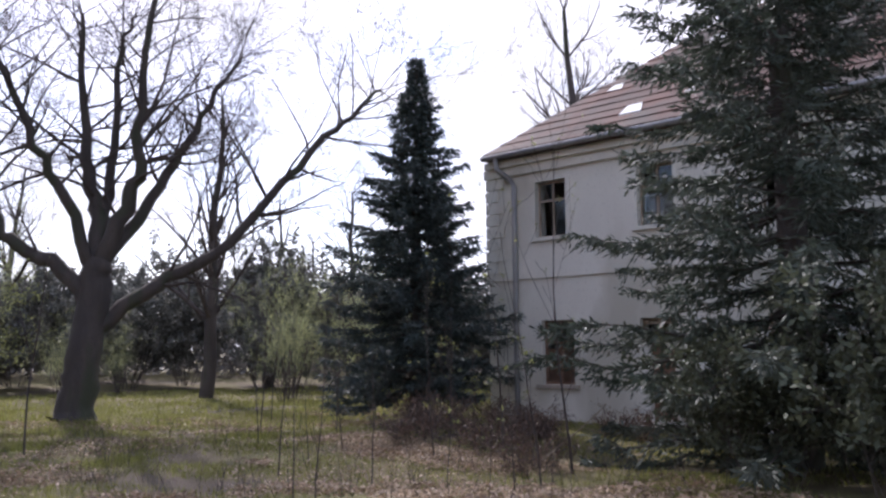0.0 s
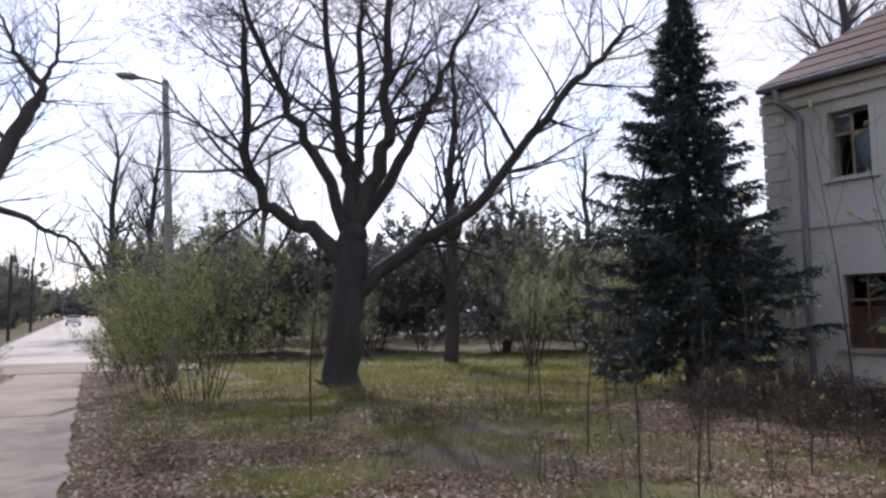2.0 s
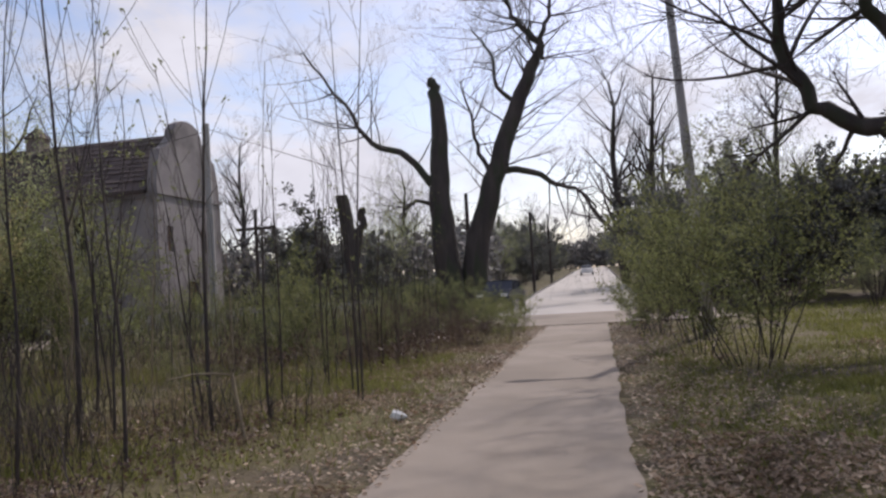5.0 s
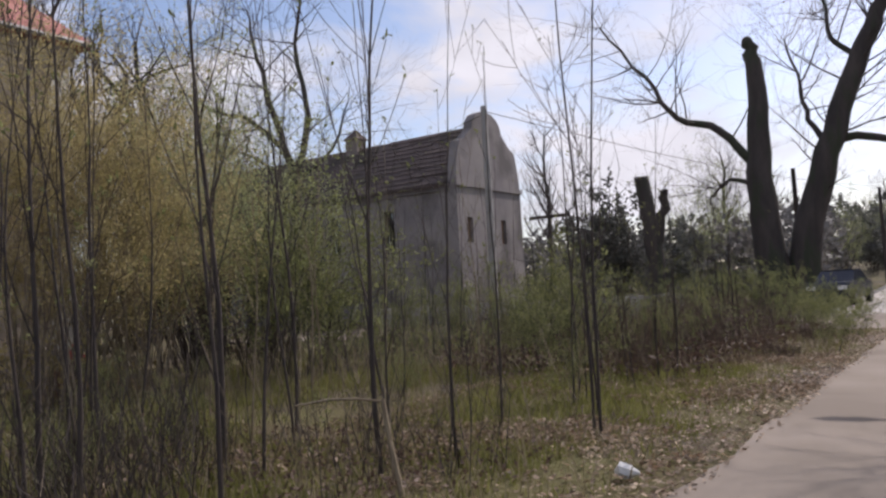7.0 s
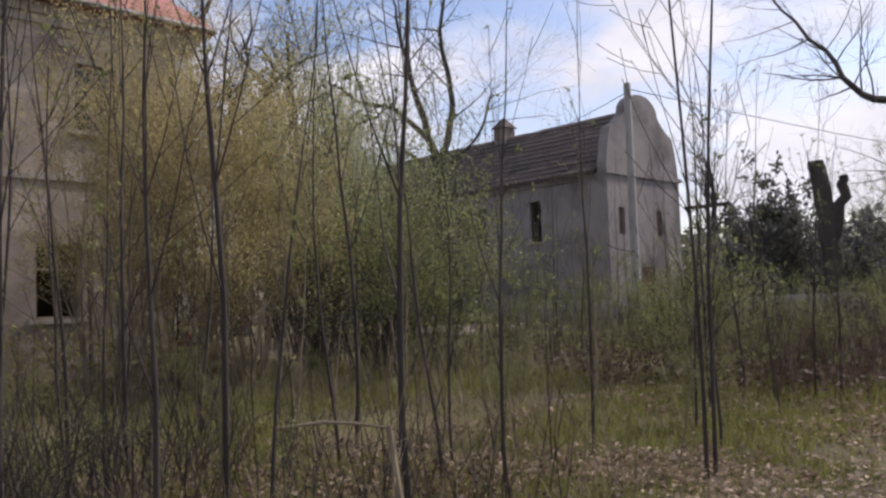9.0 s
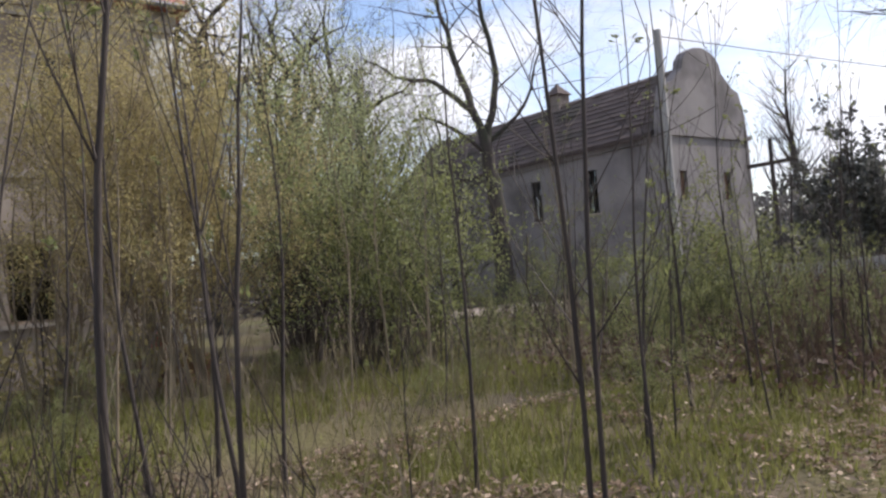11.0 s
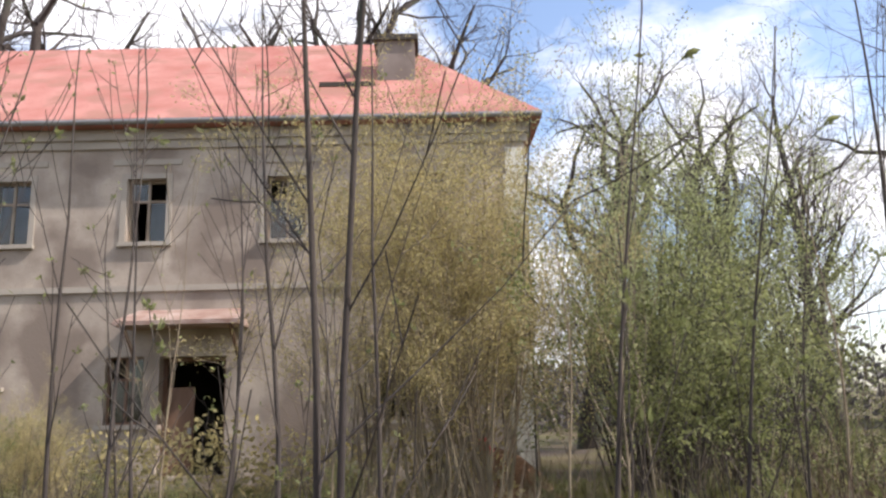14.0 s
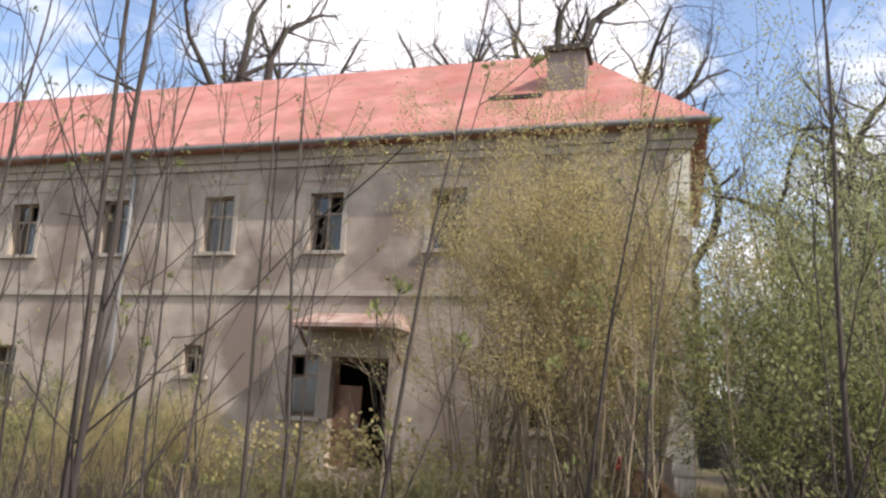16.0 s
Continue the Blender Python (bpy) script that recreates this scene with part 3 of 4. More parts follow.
for a, b in (((-13.2, 31.6, 7.6), (-30, 44, 10.4)), ((-13.2, 31.6, 7.7), (-4.8, 66, 7.0)), ((2.75, 27.2, 8.7), (-7.6, 53.5, 7.2))):
    mb = MB()
    pts = [Vector(a).lerp(Vector(b), i / 10) - Vector((0, 0, 0.5 * math.sin(math.pi * i / 10))) for i in range(11)]
    mb.tube(pts, [0.012] * 11, 4)
    tagged(part("overhead_wire", mb, NEAR_BLACK), "thin sagging dark overhead wire", "wire")


def car(m, paint, label):
    h = empty("car", m, label, "car")
    mb = MB()
    prof = [(-2.1, 0.35), (-2.15, 0.7), (-1.9, 0.95), (-0.9, 1.0), (1.5, 1.0), (2.05, 0.9), (2.1, 0.35)]
    for s in (-0.82, 0.82):
        mb.v += [(x, s, z) for x, z in prof]
    n = len(prof)
    mb.f += [tuple(range(n)), tuple(reversed(range(n, 2 * n)))] + [(i, i + n, (i + 1) % n + n, (i + 1) % n) for i in range(n)]
    b = part("body", mb, paint, h)
    mb = MB()
    top = [(-0.95, 0.99), (-0.35, 1.42), (0.9, 1.45), (1.6, 0.99)]
    for s, k in ((-0.76, 0.86), (0.76, 0.86)):
        mb.v += [(x, s * (1 if z < 1 else k), z) for x, z in top]
    mb.f += [(0, 1, 2, 3), (7, 6, 5, 4), (0, 4, 5, 1), (1, 5, 6, 2), (2, 6, 7, 3)]
    part("cabin", mb, GLASS if paint is None else CARPAINT, h, "dark glazed cabin")
    mb = MB()
    mb.box(-0.3, -0.63, 1.425, 0.88, 0.63, 1.475)
    part("roof_panel", mb, paint, h)
    for x in (-1.35, 1.3):
        for y in (-0.8, 0.8):
            mb = MB()
            mb.tube([(x, y - 0.1, 0.32), (x, y + 0.1, 0.32)], [0.32, 0.32], 14, True)
            w = part("wheel", mb, RUBBER, h)
            mb = MB()
            mb.tube([(x, y - 0.11, 0.32), (x, y + 0.11, 0.32)], [0.19, 0.19], 10, True)
            part("rim", mb, METAL, w)
    for y in (-0.6, 0.6):
        mb = MB()
        mb.box(-2.17, y - 0.16, 0.66, -2.08, y + 0.16, 0.82)
        part("headlight", mb, PAPER, h)


car(pose(-4.9, 46.5, gz(-4.9, 46.5) + 0.02, 0, 0, 84), CARPAINT, "dark parked hatchback at the junction")
car(pose(-1.6, 120, gz(0, 120), 0, 0, -90), CARWHITE, "white car far along the road")


# ---- trees and plants ----
def grow(mb, p, d, ln, r, level, tips, wild=0.3, lift=0.12, kids=(4, 6), ratio=0.55):
    """One limb with its side branches."""
    n = 5 if level > 1 else 3
    pts, rad = [p.copy()], [r]
    q, dd = p.copy(), d.normalized()
    for i in range(n):
        dd = (dd + rv(wild) * 0.55 + Vector((0, 0, lift))).normalized()
        q = q + dd * (ln / n)
        pts.append(q.copy())
        rad.append(max(r * (1 - (i + 1) / n * 0.78), 0.0035))
    mb.tube(pts, rad, 6 if r > 0.06 else (4 if r > 0.02 else 3))
    tips.append((q, dd))
    if level <= 0:
        return
    for k in range(random.randint(*kids)):
        f = random.uniform(0.22, 1.0)
        i = min(int(f * n), n - 1)
        b = pts[i].lerp(pts[i + 1], f * n - i)
        ax = (pts[i + 1] - pts[i]).normalized()
        side = ax.cross(rv()).normalized()
        nd = ax * random.uniform(0.45, 0.95) + side * random.uniform(0.5, 0.9)
        grow(mb, b, nd, ln * ratio * random.uniform(0.7, 1.2), max(rad[i] * 0.5, 0.004), level - 1, tips, wild, lift, kids, ratio)


def limb_tree(name, base, right, scale, limbs, label, bark, seed, level=2, kids=(5, 8), fwd=0.25):
    """A bare tree whose main limbs follow given outlines (across, up) with their radii."""
    random.seed(seed)
    h = empty(name, Matrix.Translation(base), label, "tree")
    right = Vector((*right, 0)).normalized()
    away = Vector((-right.y, right.x, 0))
    for i, (pts, r0, r1, depth) in enumerate(limbs):
        mb, tips = MB(), []
        P = []
        m = len(pts)
        for k, (a, b) in enumerate(pts):
            P.append(right * a * scale + Vector((0, 0, b * scale)) + away * depth * (k / max(1, m - 1)))
        fineP, fineR = [], []
        for k in range(m - 1):
            for s in range(4):
                f = s / 4
                pm, pn = P[max(k - 1, 0)], P[min(k + 2, m - 1)]
                t0, t1 = (P[k + 1] - pm) / 2, (pn - P[k]) / 2
                a3, a2 = 2 * f ** 3 - 3 * f ** 2, f ** 3 - 2 * f ** 2 + f
                fineP.append(P[k] * (a3 + 1) + t0 * a2 - P[k + 1] * a3 + t1 * (f ** 3 - f ** 2) + rv(0.03 * r0 * 4 + (0.07 if i and 0 < k + s else 0)))
                fineR.append(r0 + (r1 - r0) * (k + f) / (m - 1))
        fineP.append(P[-1])
        fineR.append(r1)
        if i == 0:
            fineR[0], fineR[1] = r0 * 1.45, r0 * 1.12
        mb.tube(fineP, fineR, 12 if i == 0 else 8)
        limb = part("trunk" if i == 0 else "limb", mb, bark, h, smooth=True)
        if i == 0 and depth != 0.01 or r1 > 0.15 and i:
            continue
        tw = MB()
        n = len(fineP)
        for k in range(3 if i else 6, n):
            ax = (fineP[k] - fineP[k - 1]).normalized()
            if k < n * 0.35 and random.random() < 0.5:
                continue
            for _ in range((2 if k > n * 0.45 else 1) if k < n - 1 else 5):
                nd = ax * random.uniform(0.2, 0.8) + ax.cross(rv()).normalized() * random.uniform(0.7, 1.1) + Vector((0, 0, 0.1))
                grow(tw, fineP[k], nd, random.uniform(1.3, 4.0) * (scale / 0.0136) ** 0.35, min(fineR[k] * 0.38, 0.055), level, tips, 0.34, 0.04, kids, 0.58)
        tagged(part("crown", tw, TWIG, limb), kind="stuff")
    return h


S = 0.01364
limb_tree("bare_tree", (6.5, 22.5, gz(6.5, 22.5) - 0.1), (0.948, -0.317), S, [
    ([(0, 0), (6, 70), (12, 140), (22, 270), (24, 310)], 0.490, 0.360, 0.0),
    ([(6, 235), (-62, 310), (-130, 350), (-182, 430), (-196, 600), (-200, 740)], 0.234, 0.067, 0.8),
    ([(24, 180), (135, 270), (218, 320), (313, 410), (430, 560), (510, 640), (570, 700)], 0.215, 0.045, -1.2),
    ([(20, 290), (24, 400), (-2, 500), (-24, 640), (-40, 860)], 0.293, 0.056, 1.5),
    ([(26, 295), (74, 420), (88, 500), (86, 650), (110, 880)], 0.254, 0.056, -1.5),
    ([(26, 290), (115, 450), (172, 560), (228, 680), (300, 820)], 0.195, 0.045, 1.8),
    ([(18, 290), (-36, 430), (-92, 520), (-144, 640), (-210, 800)], 0.176, 0.045, -1.8),
    ([(20, 280), (30, 420), (40, 560), (30, 760), (60, 900)], 0.195, 0.045, 2.6),
], "large bare deciduous tree with forked trunk in the meadow", BARK, 3, 3, (4, 5))

T = 0.0332
limb_tree("broken_tree", (-8.4, 50.6, 0.3), (0.98, 0.19), T, [
    ([(0, 0), (-2, 110), (-6, 200), (-4, 300), (-6, 380), (-10, 402)], 0.85, 0.24, 0.0),
    ([(-14, 215), (-60, 270), (-120, 300), (-165, 370), (-235, 470)], 0.26, 0.05, 0.6),
    ([(-6, 180), (-50, 190), (-80, 165)], 0.16, 0.04, -0.6),
], "old broken-topped bare tree by the road", BARK, 8, 2, (3, 5))
limb_tree("leaning_tree", (-6.9, 51.2, 0.35), (0.98, 0.19), T, [
    ([(-6, 0), (2, 90), (40, 215), (85, 340), (130, 430)], 0.84, 0.34, 0.01),
    ([(128, 428), (140, 460), (112, 490), (90, 530), (70, 580)], 0.28, 0.06, 0.8),
    ([(130, 430), (145, 480), (160, 530), (150, 600)], 0.2, 0.05, -0.8),
    ([(60, 235), (110, 230), (150, 205), (190, 190), (215, 160)], 0.22, 0.05, -0.6),
    ([(45, 220), (20, 270), (10, 330), (-5, 400)], 0.18, 0.04, 0.7),
    ([(90, 350), (60, 390), (50, 450), (20, 500)], 0.16, 0.04, 1.0),
], "old leaning bare tree with a crooked crown", BARK, 9, 2, (4, 6))
limb_tree("bare_tree", (-31.4, 41.6, 0.1), (0.45, 0.89), 0.029, [
    ([(0, 0), (-2, 130), (-8, 220), (-20, 320)], 0.55, 0.3, 0.0),
    ([(-20, 315), (-50, 420), (-75, 540), (-90, 640)], 0.26, 0.05, 1.0),
    ([(-14, 300), (10, 420), (-10, 560), (10, 700)], 0.24, 0.05, -1.0),
    ([(-30, 350), (-100, 410), (-170, 430), (-230, 470)], 0.18, 0.04, 0.8),
    ([(-10, 270), (-90, 330), (-150, 340)], 0.14, 0.04, -0.8),
    ([(-6, 300), (60, 360), (90, 450)], 0.14, 0.04, -0.8),
], "bare old tree beside the grey barn", BARK, 10, 2, (3, 5))
limb_tree("broken_tree", (-12.3, 44.0, 0.2), (0.98, 0.19), 0.03, [
    ([(14, 0), (8, 110), (0, 190), (-4, 212)], 0.42, 0.3, 0.0),
    ([(10, 100), (28, 160), (30, 185)], 0.25, 0.18, -0.3),
], "short broken dead tree stump with two stubs", BARK, 12, 1, (1, 2))


def bare_tree_master(seed, ht, r):
    random.seed(seed)
    h = empty("bare_tree", Matrix.Translation((0, 0, 0)), "tall bare deciduous tree in the distance", "tree", "distant bare trees")
    mb, tips = MB(), []
    P, R = [], []
    q = Vector((0, 0, -0.2))
    for i in range(9):
        P.append(q.copy())
        R.append(r * (1 - i / 10))
        q = q + Vector((random.uniform(-0.25, 0.25), random.uniform(-0.25, 0.25), ht / 9))
    mb.tube(P, R, 8)
    part("trunk", mb, BARK, h, smooth=True)
    cr = MB()
    for i in range(2, 9):
        for _ in range(4):
            a = random.uniform(0, 6.3)
            d = Vector((math.cos(a), math.sin(a), random.uniform(0.5, 1.3)))
            grow(cr, P[i], d, ht * 0.34 * (1 - i / 14), R[i] * 0.45, 3, tips, 0.3, 0.1, (3, 4), 0.55)
    part("crown", cr, TWIG, h)
    return h


def gnarled_tree_master(seed, ht, r):
    """An old tree with a few thick crooked limbs and tufts of twigs."""
    random.seed(seed)
    h = empty("bare_tree", Matrix.Translation((0, 0, 0)), "old crooked bare tree with thick limbs", "tree", "old crooked trees")
    P, R, q = [], [], Vector((0, 0, -0.2))
    for i in range(7):
        P.append(q.copy())
        R.append(r * (1 - i / 14))
        q = q + Vector((random.uniform(-0.3, 0.3), random.uniform(-0.3, 0.3), ht * 0.09))
    mb, tips = MB(), []
    mb.tube(P, R, 9)
    part("trunk", mb, BARK, h, smooth=True)
    for k in range(5):
        a = k * 1.26 + random.uniform(-0.4, 0.4)
        p = P[-1 - k % 3].copy()
        d = Vector((math.cos(a), math.sin(a), random.uniform(0.9, 1.7))).normalized()
        lp, lr = [p.copy()], [r * 0.42]
        for i in range(8):
            d = (d + rv(0.55) + Vector((0, 0, 0.16))).normalized()
            p = p + d * ht * 0.068
            lp.append(p.copy())
            lr.append(r * 0.42 * (1 - (i + 1) / 9.5))
        mb, tw = MB(), MB()
        mb.tube(lp, lr, 7)
        limb = part("limb", mb, BARK, h, smooth=True)
        for i in range(2, 9):
            for _ in range(2 if i < 8 else 4):
                grow(tw, lp[i], rv() + Vector((0, 0, 0.35)), ht * random.uniform(0.07, 0.15), lr[i] * 0.5, 2, tips, 0.6, 0.06, (3, 4), 0.55)
        tagged(part("crown", tw, TWIG, limb), kind="stuff")
    return h


masters = [bare_tree_master(20, 13, 0.3), bare_tree_master(21, 16, 0.34), bare_tree_master(22, 11, 0.24)]
spots = [(2.4, 74, 1.5), (5.3, 75, 1.25), (21.8, 41.5, 1.1), (24.6, 36.3, 0.95), (14.5, 33, 0.95), (29, 50, 1), (34, 44, 1.1), (12, 60, 1), (-46, 60, 1.1), (-30, 33, 0.95), (-38, 36, 1.2), (-40, 45, 1.2), (30, 25, 1.3), (26, 22, 1.2), (-14, 80, 1.0), (-20, 88, 1.1), (8, 95, 1.1), (-8, 110, 1.0),
         (32, 12, 1.2), (-30, 70, 1), (16, 72, 1.0)]
random.seed(30)
for i, (x, y, s) in enumerate(spots):
    m = pose(x, y, gz(x, y), 0, 0, random.uniform(0, 360)) @ Matrix.Scale(s, 4)
    if i < 3:
        masters[i].matrix_world = m
    else:
        copy_thing(masters[i % 3], pose(x, y, gz(x, y), 0, 0, random.uniform(0, 360))).scale = (s, s, s)


old_trees = [gnarled_tree_master(24, 15, 0.5), gnarled_tree_master(25, 16, 0.55)]
random.seed(33)
for i, (x, y, s) in enumerate(((-32, 17.3, 1.35), (-34, 15.2, 1.25), (-33, 11.2, 1.3), (-35, 8.6, 1.35), (-31.5, 2.5, 1.4), (-34, -4, 1.4), (-31, 23.6, 0.95), (-33, 26.5, 1.05), (-34, 30, 1.0), (-28.5, 28.5, 0.8), (-36, 21, 1.2))):
    m = pose(x, y, gz(x, y), 0, 0, random.uniform(0, 360))
    ob = old_trees[i] if i < 2 else copy_thing(old_trees[i % 2], m)
    ob.matrix_world = m
    ob.scale = (s, s, s)


def spruce(x, y, ht, rad, seed, mat, label, low=0.6, dens=1.0, droop=0.25):
    """A conifer: whorls of drooping boughs, each hung with needle sprays."""
    random.seed(seed)
    h = empty("spruce_tree", Matrix.Translation((x, y, gz(x, y) - 0.05)), label, "tree")
    mb = MB()
    mb.tube([(0, 0, -0.2), (0.03, 0, ht * 0.3), (0, 0.03, ht * 0.7), (0, 0, ht)], [ht * 0.02, ht * 0.016, ht * 0.008, 0.012], 10)
    part("trunk", mb, BARK, h, smooth=True)
    bo, nd = MB(), MB()
    z = low
    while z < ht - 0.15:
        f = (z - low) / (ht - low)
        R = rad * (1 - f) ** 0.95 * (0.85 if f < 0.06 else 1) + 0.05
        cnt = random.randint(6, 9) if f < 0.85 else random.randint(4, 5)
        a0 = random.uniform(0, 6.3)
        for k in range(cnt):
            a = a0 + 6.283 * k / cnt + random.uniform(-0.3, 0.3)
            L = R * random.choice((random.uniform(0.45, 0.9), random.uniform(0.85, 1.28)))
            out = Vector((math.cos(a), math.sin(a), 0))
            P, Q = [], 6
            up = 0.35 * f + 0.02
            for i in range(Q + 1):
                s = i / Q
                P.append(out * L * s + Vector((0, 0, z + L * (up * s - droop * s * (1 - 0.55 * s * s)))) + rv(0.03 * L))
            bo.tube(P, [max(0.012 * L * (1 - i / Q), 0.004) for i in range(Q + 1)], 4)
            side = Vector((-out.y, out.x, 0))
            num = int((14 + 40 * L) * dens)
            for _ in range(num):
                s = random.uniform(0.12, 1.0) ** 0.8
                i = min(int(s * Q), Q - 1)
                b = P[i].lerp(P[i + 1], s * Q - i)
                sg = random.choice((-1, 1))
                tw = out * random.uniform(0.35, 1.0) + side * sg * random.uniform(0.1, 1.0) + Vector((0, 0, random.uniform(-0.75, 0.15)))
                tl = random.uniform(0.18, 0.5) * (0.5 + 0.5 * min(1, L / 2)) * (1.15 - 0.5 * s)
                tw.normalize()
                for j in range(3):
                    bb = b + tw * tl * j / 3
                    w = (tw + rv(0.6)).normalized()
                    nd.leaf(bb, w, rv(), tl * random.uniform(0.4, 0.7), random.uniform(0.01, 0.025))
        z += (0.17 + 0.12 * (1 - f)) * ht / 10
    tagged(part("bough_frame", bo, TWIG, h), kind="stuff")
    tagged(part("foliage", nd, mat, h), kind="stuff")
    return h


spruce(13.3, 16.9, 10.0, 2.75, 41, NEEDLE, "dark blue-green spruce standing beside the white house", 0.9, 1.9)
spruce(12.4, 6.3, 13.5, 4.1, 42, NEEDLE_GREEN, "huge old spruce with grey-green drooping boughs", 0.5, 1.35, 0.3)


def bush_master(name, seed, ht, rad, stems, leaves, leaf_mat, stem_mat, size, label, cat="bush", level=2, upright=1.2, leafy_from=0.15):
    random.seed(seed)
    h = empty(name, Matrix.Translation((0, 0, -50)), label, cat, label)
    mb, tips = MB(), []
    for k in range(stems):
        a = random.uniform(0, 6.3)
        r = rad * 0.35 * random.random()
        d = Vector((math.cos(a) * 0.5, math.sin(a) * 0.5, upright))
        grow(mb, Vector((math.cos(a) * r, math.sin(a) * r, -0.1)), d, ht * random.uniform(0.55, 1.0), 0.0042 * ht * random.uniform(0.7, 1.3), level, tips, 0.25, 0.1, (3, 5), 0.5)
    tagged(part("branching", mb, stem_mat, h), kind="stuff")
    lf = MB()
    for k in range(leaves):
        q, dd = random.choice(tips)
        if q.z < leafy_from * ht:
            continue
        b = q - dd * random.random() * 0.12 * ht + rv(0.04 + 0.022 * ht)
        lf.leaf(b, (dd * 0.4 + rv()).normalized(), rv(), size * random.uniform(0.6, 1.3), size * 0.3)
    if leaves:
        tagged(part("foliage", lf, leaf_mat, h), kind="stuff")
    return h


placed = set()


def put(master, x, y, s=1.0, rz=None, label=""):
    z = gz(x, y) - 0.03
    m = pose(x, y, z, 0, 0, random.uniform(0, 360) if rz is None else rz)
    if master.name not in placed:
        placed.add(master.name)
        master.matrix_world = m
        ob = master
    else:
        ob = copy_thing(master, m)
    ob.scale = (s, s, s * random.uniform(0.92, 1.1))
    if label:
        ob["label"] = label
    return ob


def sapling_master(seed, ht, twin=False, leaves=40):
    random.seed(seed)
    h = empty("sapling", Matrix.Translation((0, 0, -50)), "thin bare sapling with a few opening buds", "sapling", "roadside saplings")
    lf = MB()
    for s in range(2 if twin else 1):
        mb, tips = MB(), []
        q = Vector((0.16 * s, 0.1 * s, -0.1))
        d = Vector((random.uniform(-0.06, 0.06) + 0.03 * s, random.uniform(-0.06, 0.06), 1))
        P, R = [], []
        n = 9
        for i in range(n + 1):
            P.append(q.copy())
            R.append(max(0.0098 * ht * (1 - i / n) * 0.45, 0.005))
            d = (d + Vector((random.uniform(-0.07, 0.07), random.uniform(-0.07, 0.07), 0.05))).normalized()
            q = q + d * ht / n
        mb.tube(P, R, 6)
        for i in range(2, n):
            for _ in range(random.choice((0, 1, 1, 2))):
                a = random.uniform(0, 6.3)
                nd = Vector((math.cos(a) * 0.45, math.sin(a) * 0.45, random.uniform(0.8, 1.3)))
                grow(mb, P[i], nd, ht * random.uniform(0.14, 0.3), R[i] * 0.5, 1, tips, 0.14, 0.12, (1, 3), 0.45)
        part("stem", mb, TWIG, h, smooth=True)
        for _ in range(leaves):
            q2, dd = random.choice(tips) if tips else (P[-1], d)
            lf.leaf(q2 + rv(0.03), (dd + rv(0.9)).normalized(), rv(), random.uniform(0.03, 0.07), 0.013)
    tagged(part("foliage", lf, LEAF, h), kind="stuff")
    return h


saplings = [sapling_master(60 + i, ht, lv == 0, 60) for i, (ht, lv) in enumerate(((4.6, 1), (5.4, 1), (3.6, 1), (6.2, 1), (4.0, 1), (2.4, 1), (5.0, 1), (3.0, 1)))]


def twin_sapling():
    random.seed(75)
    h = empty("sapling", Matrix.Translation((0, 0, -50)), "twin-stemmed bare sapling by the path", "sapling")
    across = Vector((0.485, 0.875, 0))
    for pts in (((0, -0.1), (0.0, 0.7), (-0.01, 1.6), (-0.06, 2.7), (-0.12, 4.0), (-0.16, 5.8)), ((0.09, -0.1), (0.1, 0.7), (0.12, 1.6), (0.2, 2.7), (0.34, 4.2), (0.55, 6.2))):
        mb, tips = MB(), []
        P = [across * a + Vector((0, 0, b)) + rv(0.01) for a, b in pts]
        Rr = [0.019, 0.017, 0.015, 0.012, 0.009, 0.003]
        mb.tube(P, Rr, 8)
        for i in range(1, 5):
            for _ in range(3):
                f = random.random()
                a = random.uniform(0, 6.3)
                grow(mb, P[i].lerp(P[i + 1], f), Vector((math.cos(a) * 0.75, math.sin(a) * 0.75, random.uniform(0.5, 1.1))), random.uniform(0.7, 1.5), Rr[i] * 0.4, 1, tips, 0.12, 0.1, (1, 3), 0.4)
        part("stem", mb, TWIG, h, smooth=True)
    return h


twin = twin_sapling()
pale_sapling = sapling_master(76, 4.6, False, 30)
for ch in pale_sapling.children:
    if ch.name.startswith("stem"):
        ch.data.materials.clear()
        ch.data.materials.append(PALE)
pale_sapling["label"] = "thin sapling with pale sunlit bark"
random.seed(77)
put(twin, -3.45, 17.15, 1.0, 0)
for x, y, s_ in ((-10.5, 20.4, 1.1), (-9.5, 19.1, 1.0), (-8.2, 19.5, 0.9), (-6.9, 15.4, 0.8), (-9.0, 16.5, 0.8), (-7.4, 21.2, 1.0)):
    put(pale_sapling, x, y, s_)
for x, y, s in ((-7.1, 16.3, 1), (-5.4, 14.2, 1.1), (-7.7, 19.3, 1), (-5.5, 22.2, 0.9), (-5.5, 30.2, 0.8), (-7.8, 14.1, 1.1), (-8.7, 14.4, 1.0), (-7.6, 12.8, 1.0),
                (-5.2, 20.6, 1), (-5.0, 12.2, 1.1), (-6.0, 11.4, 1.1), (-4.8, 21.6, 0.8)):
    put(random.choice(saplings[:7]), x, y, s)
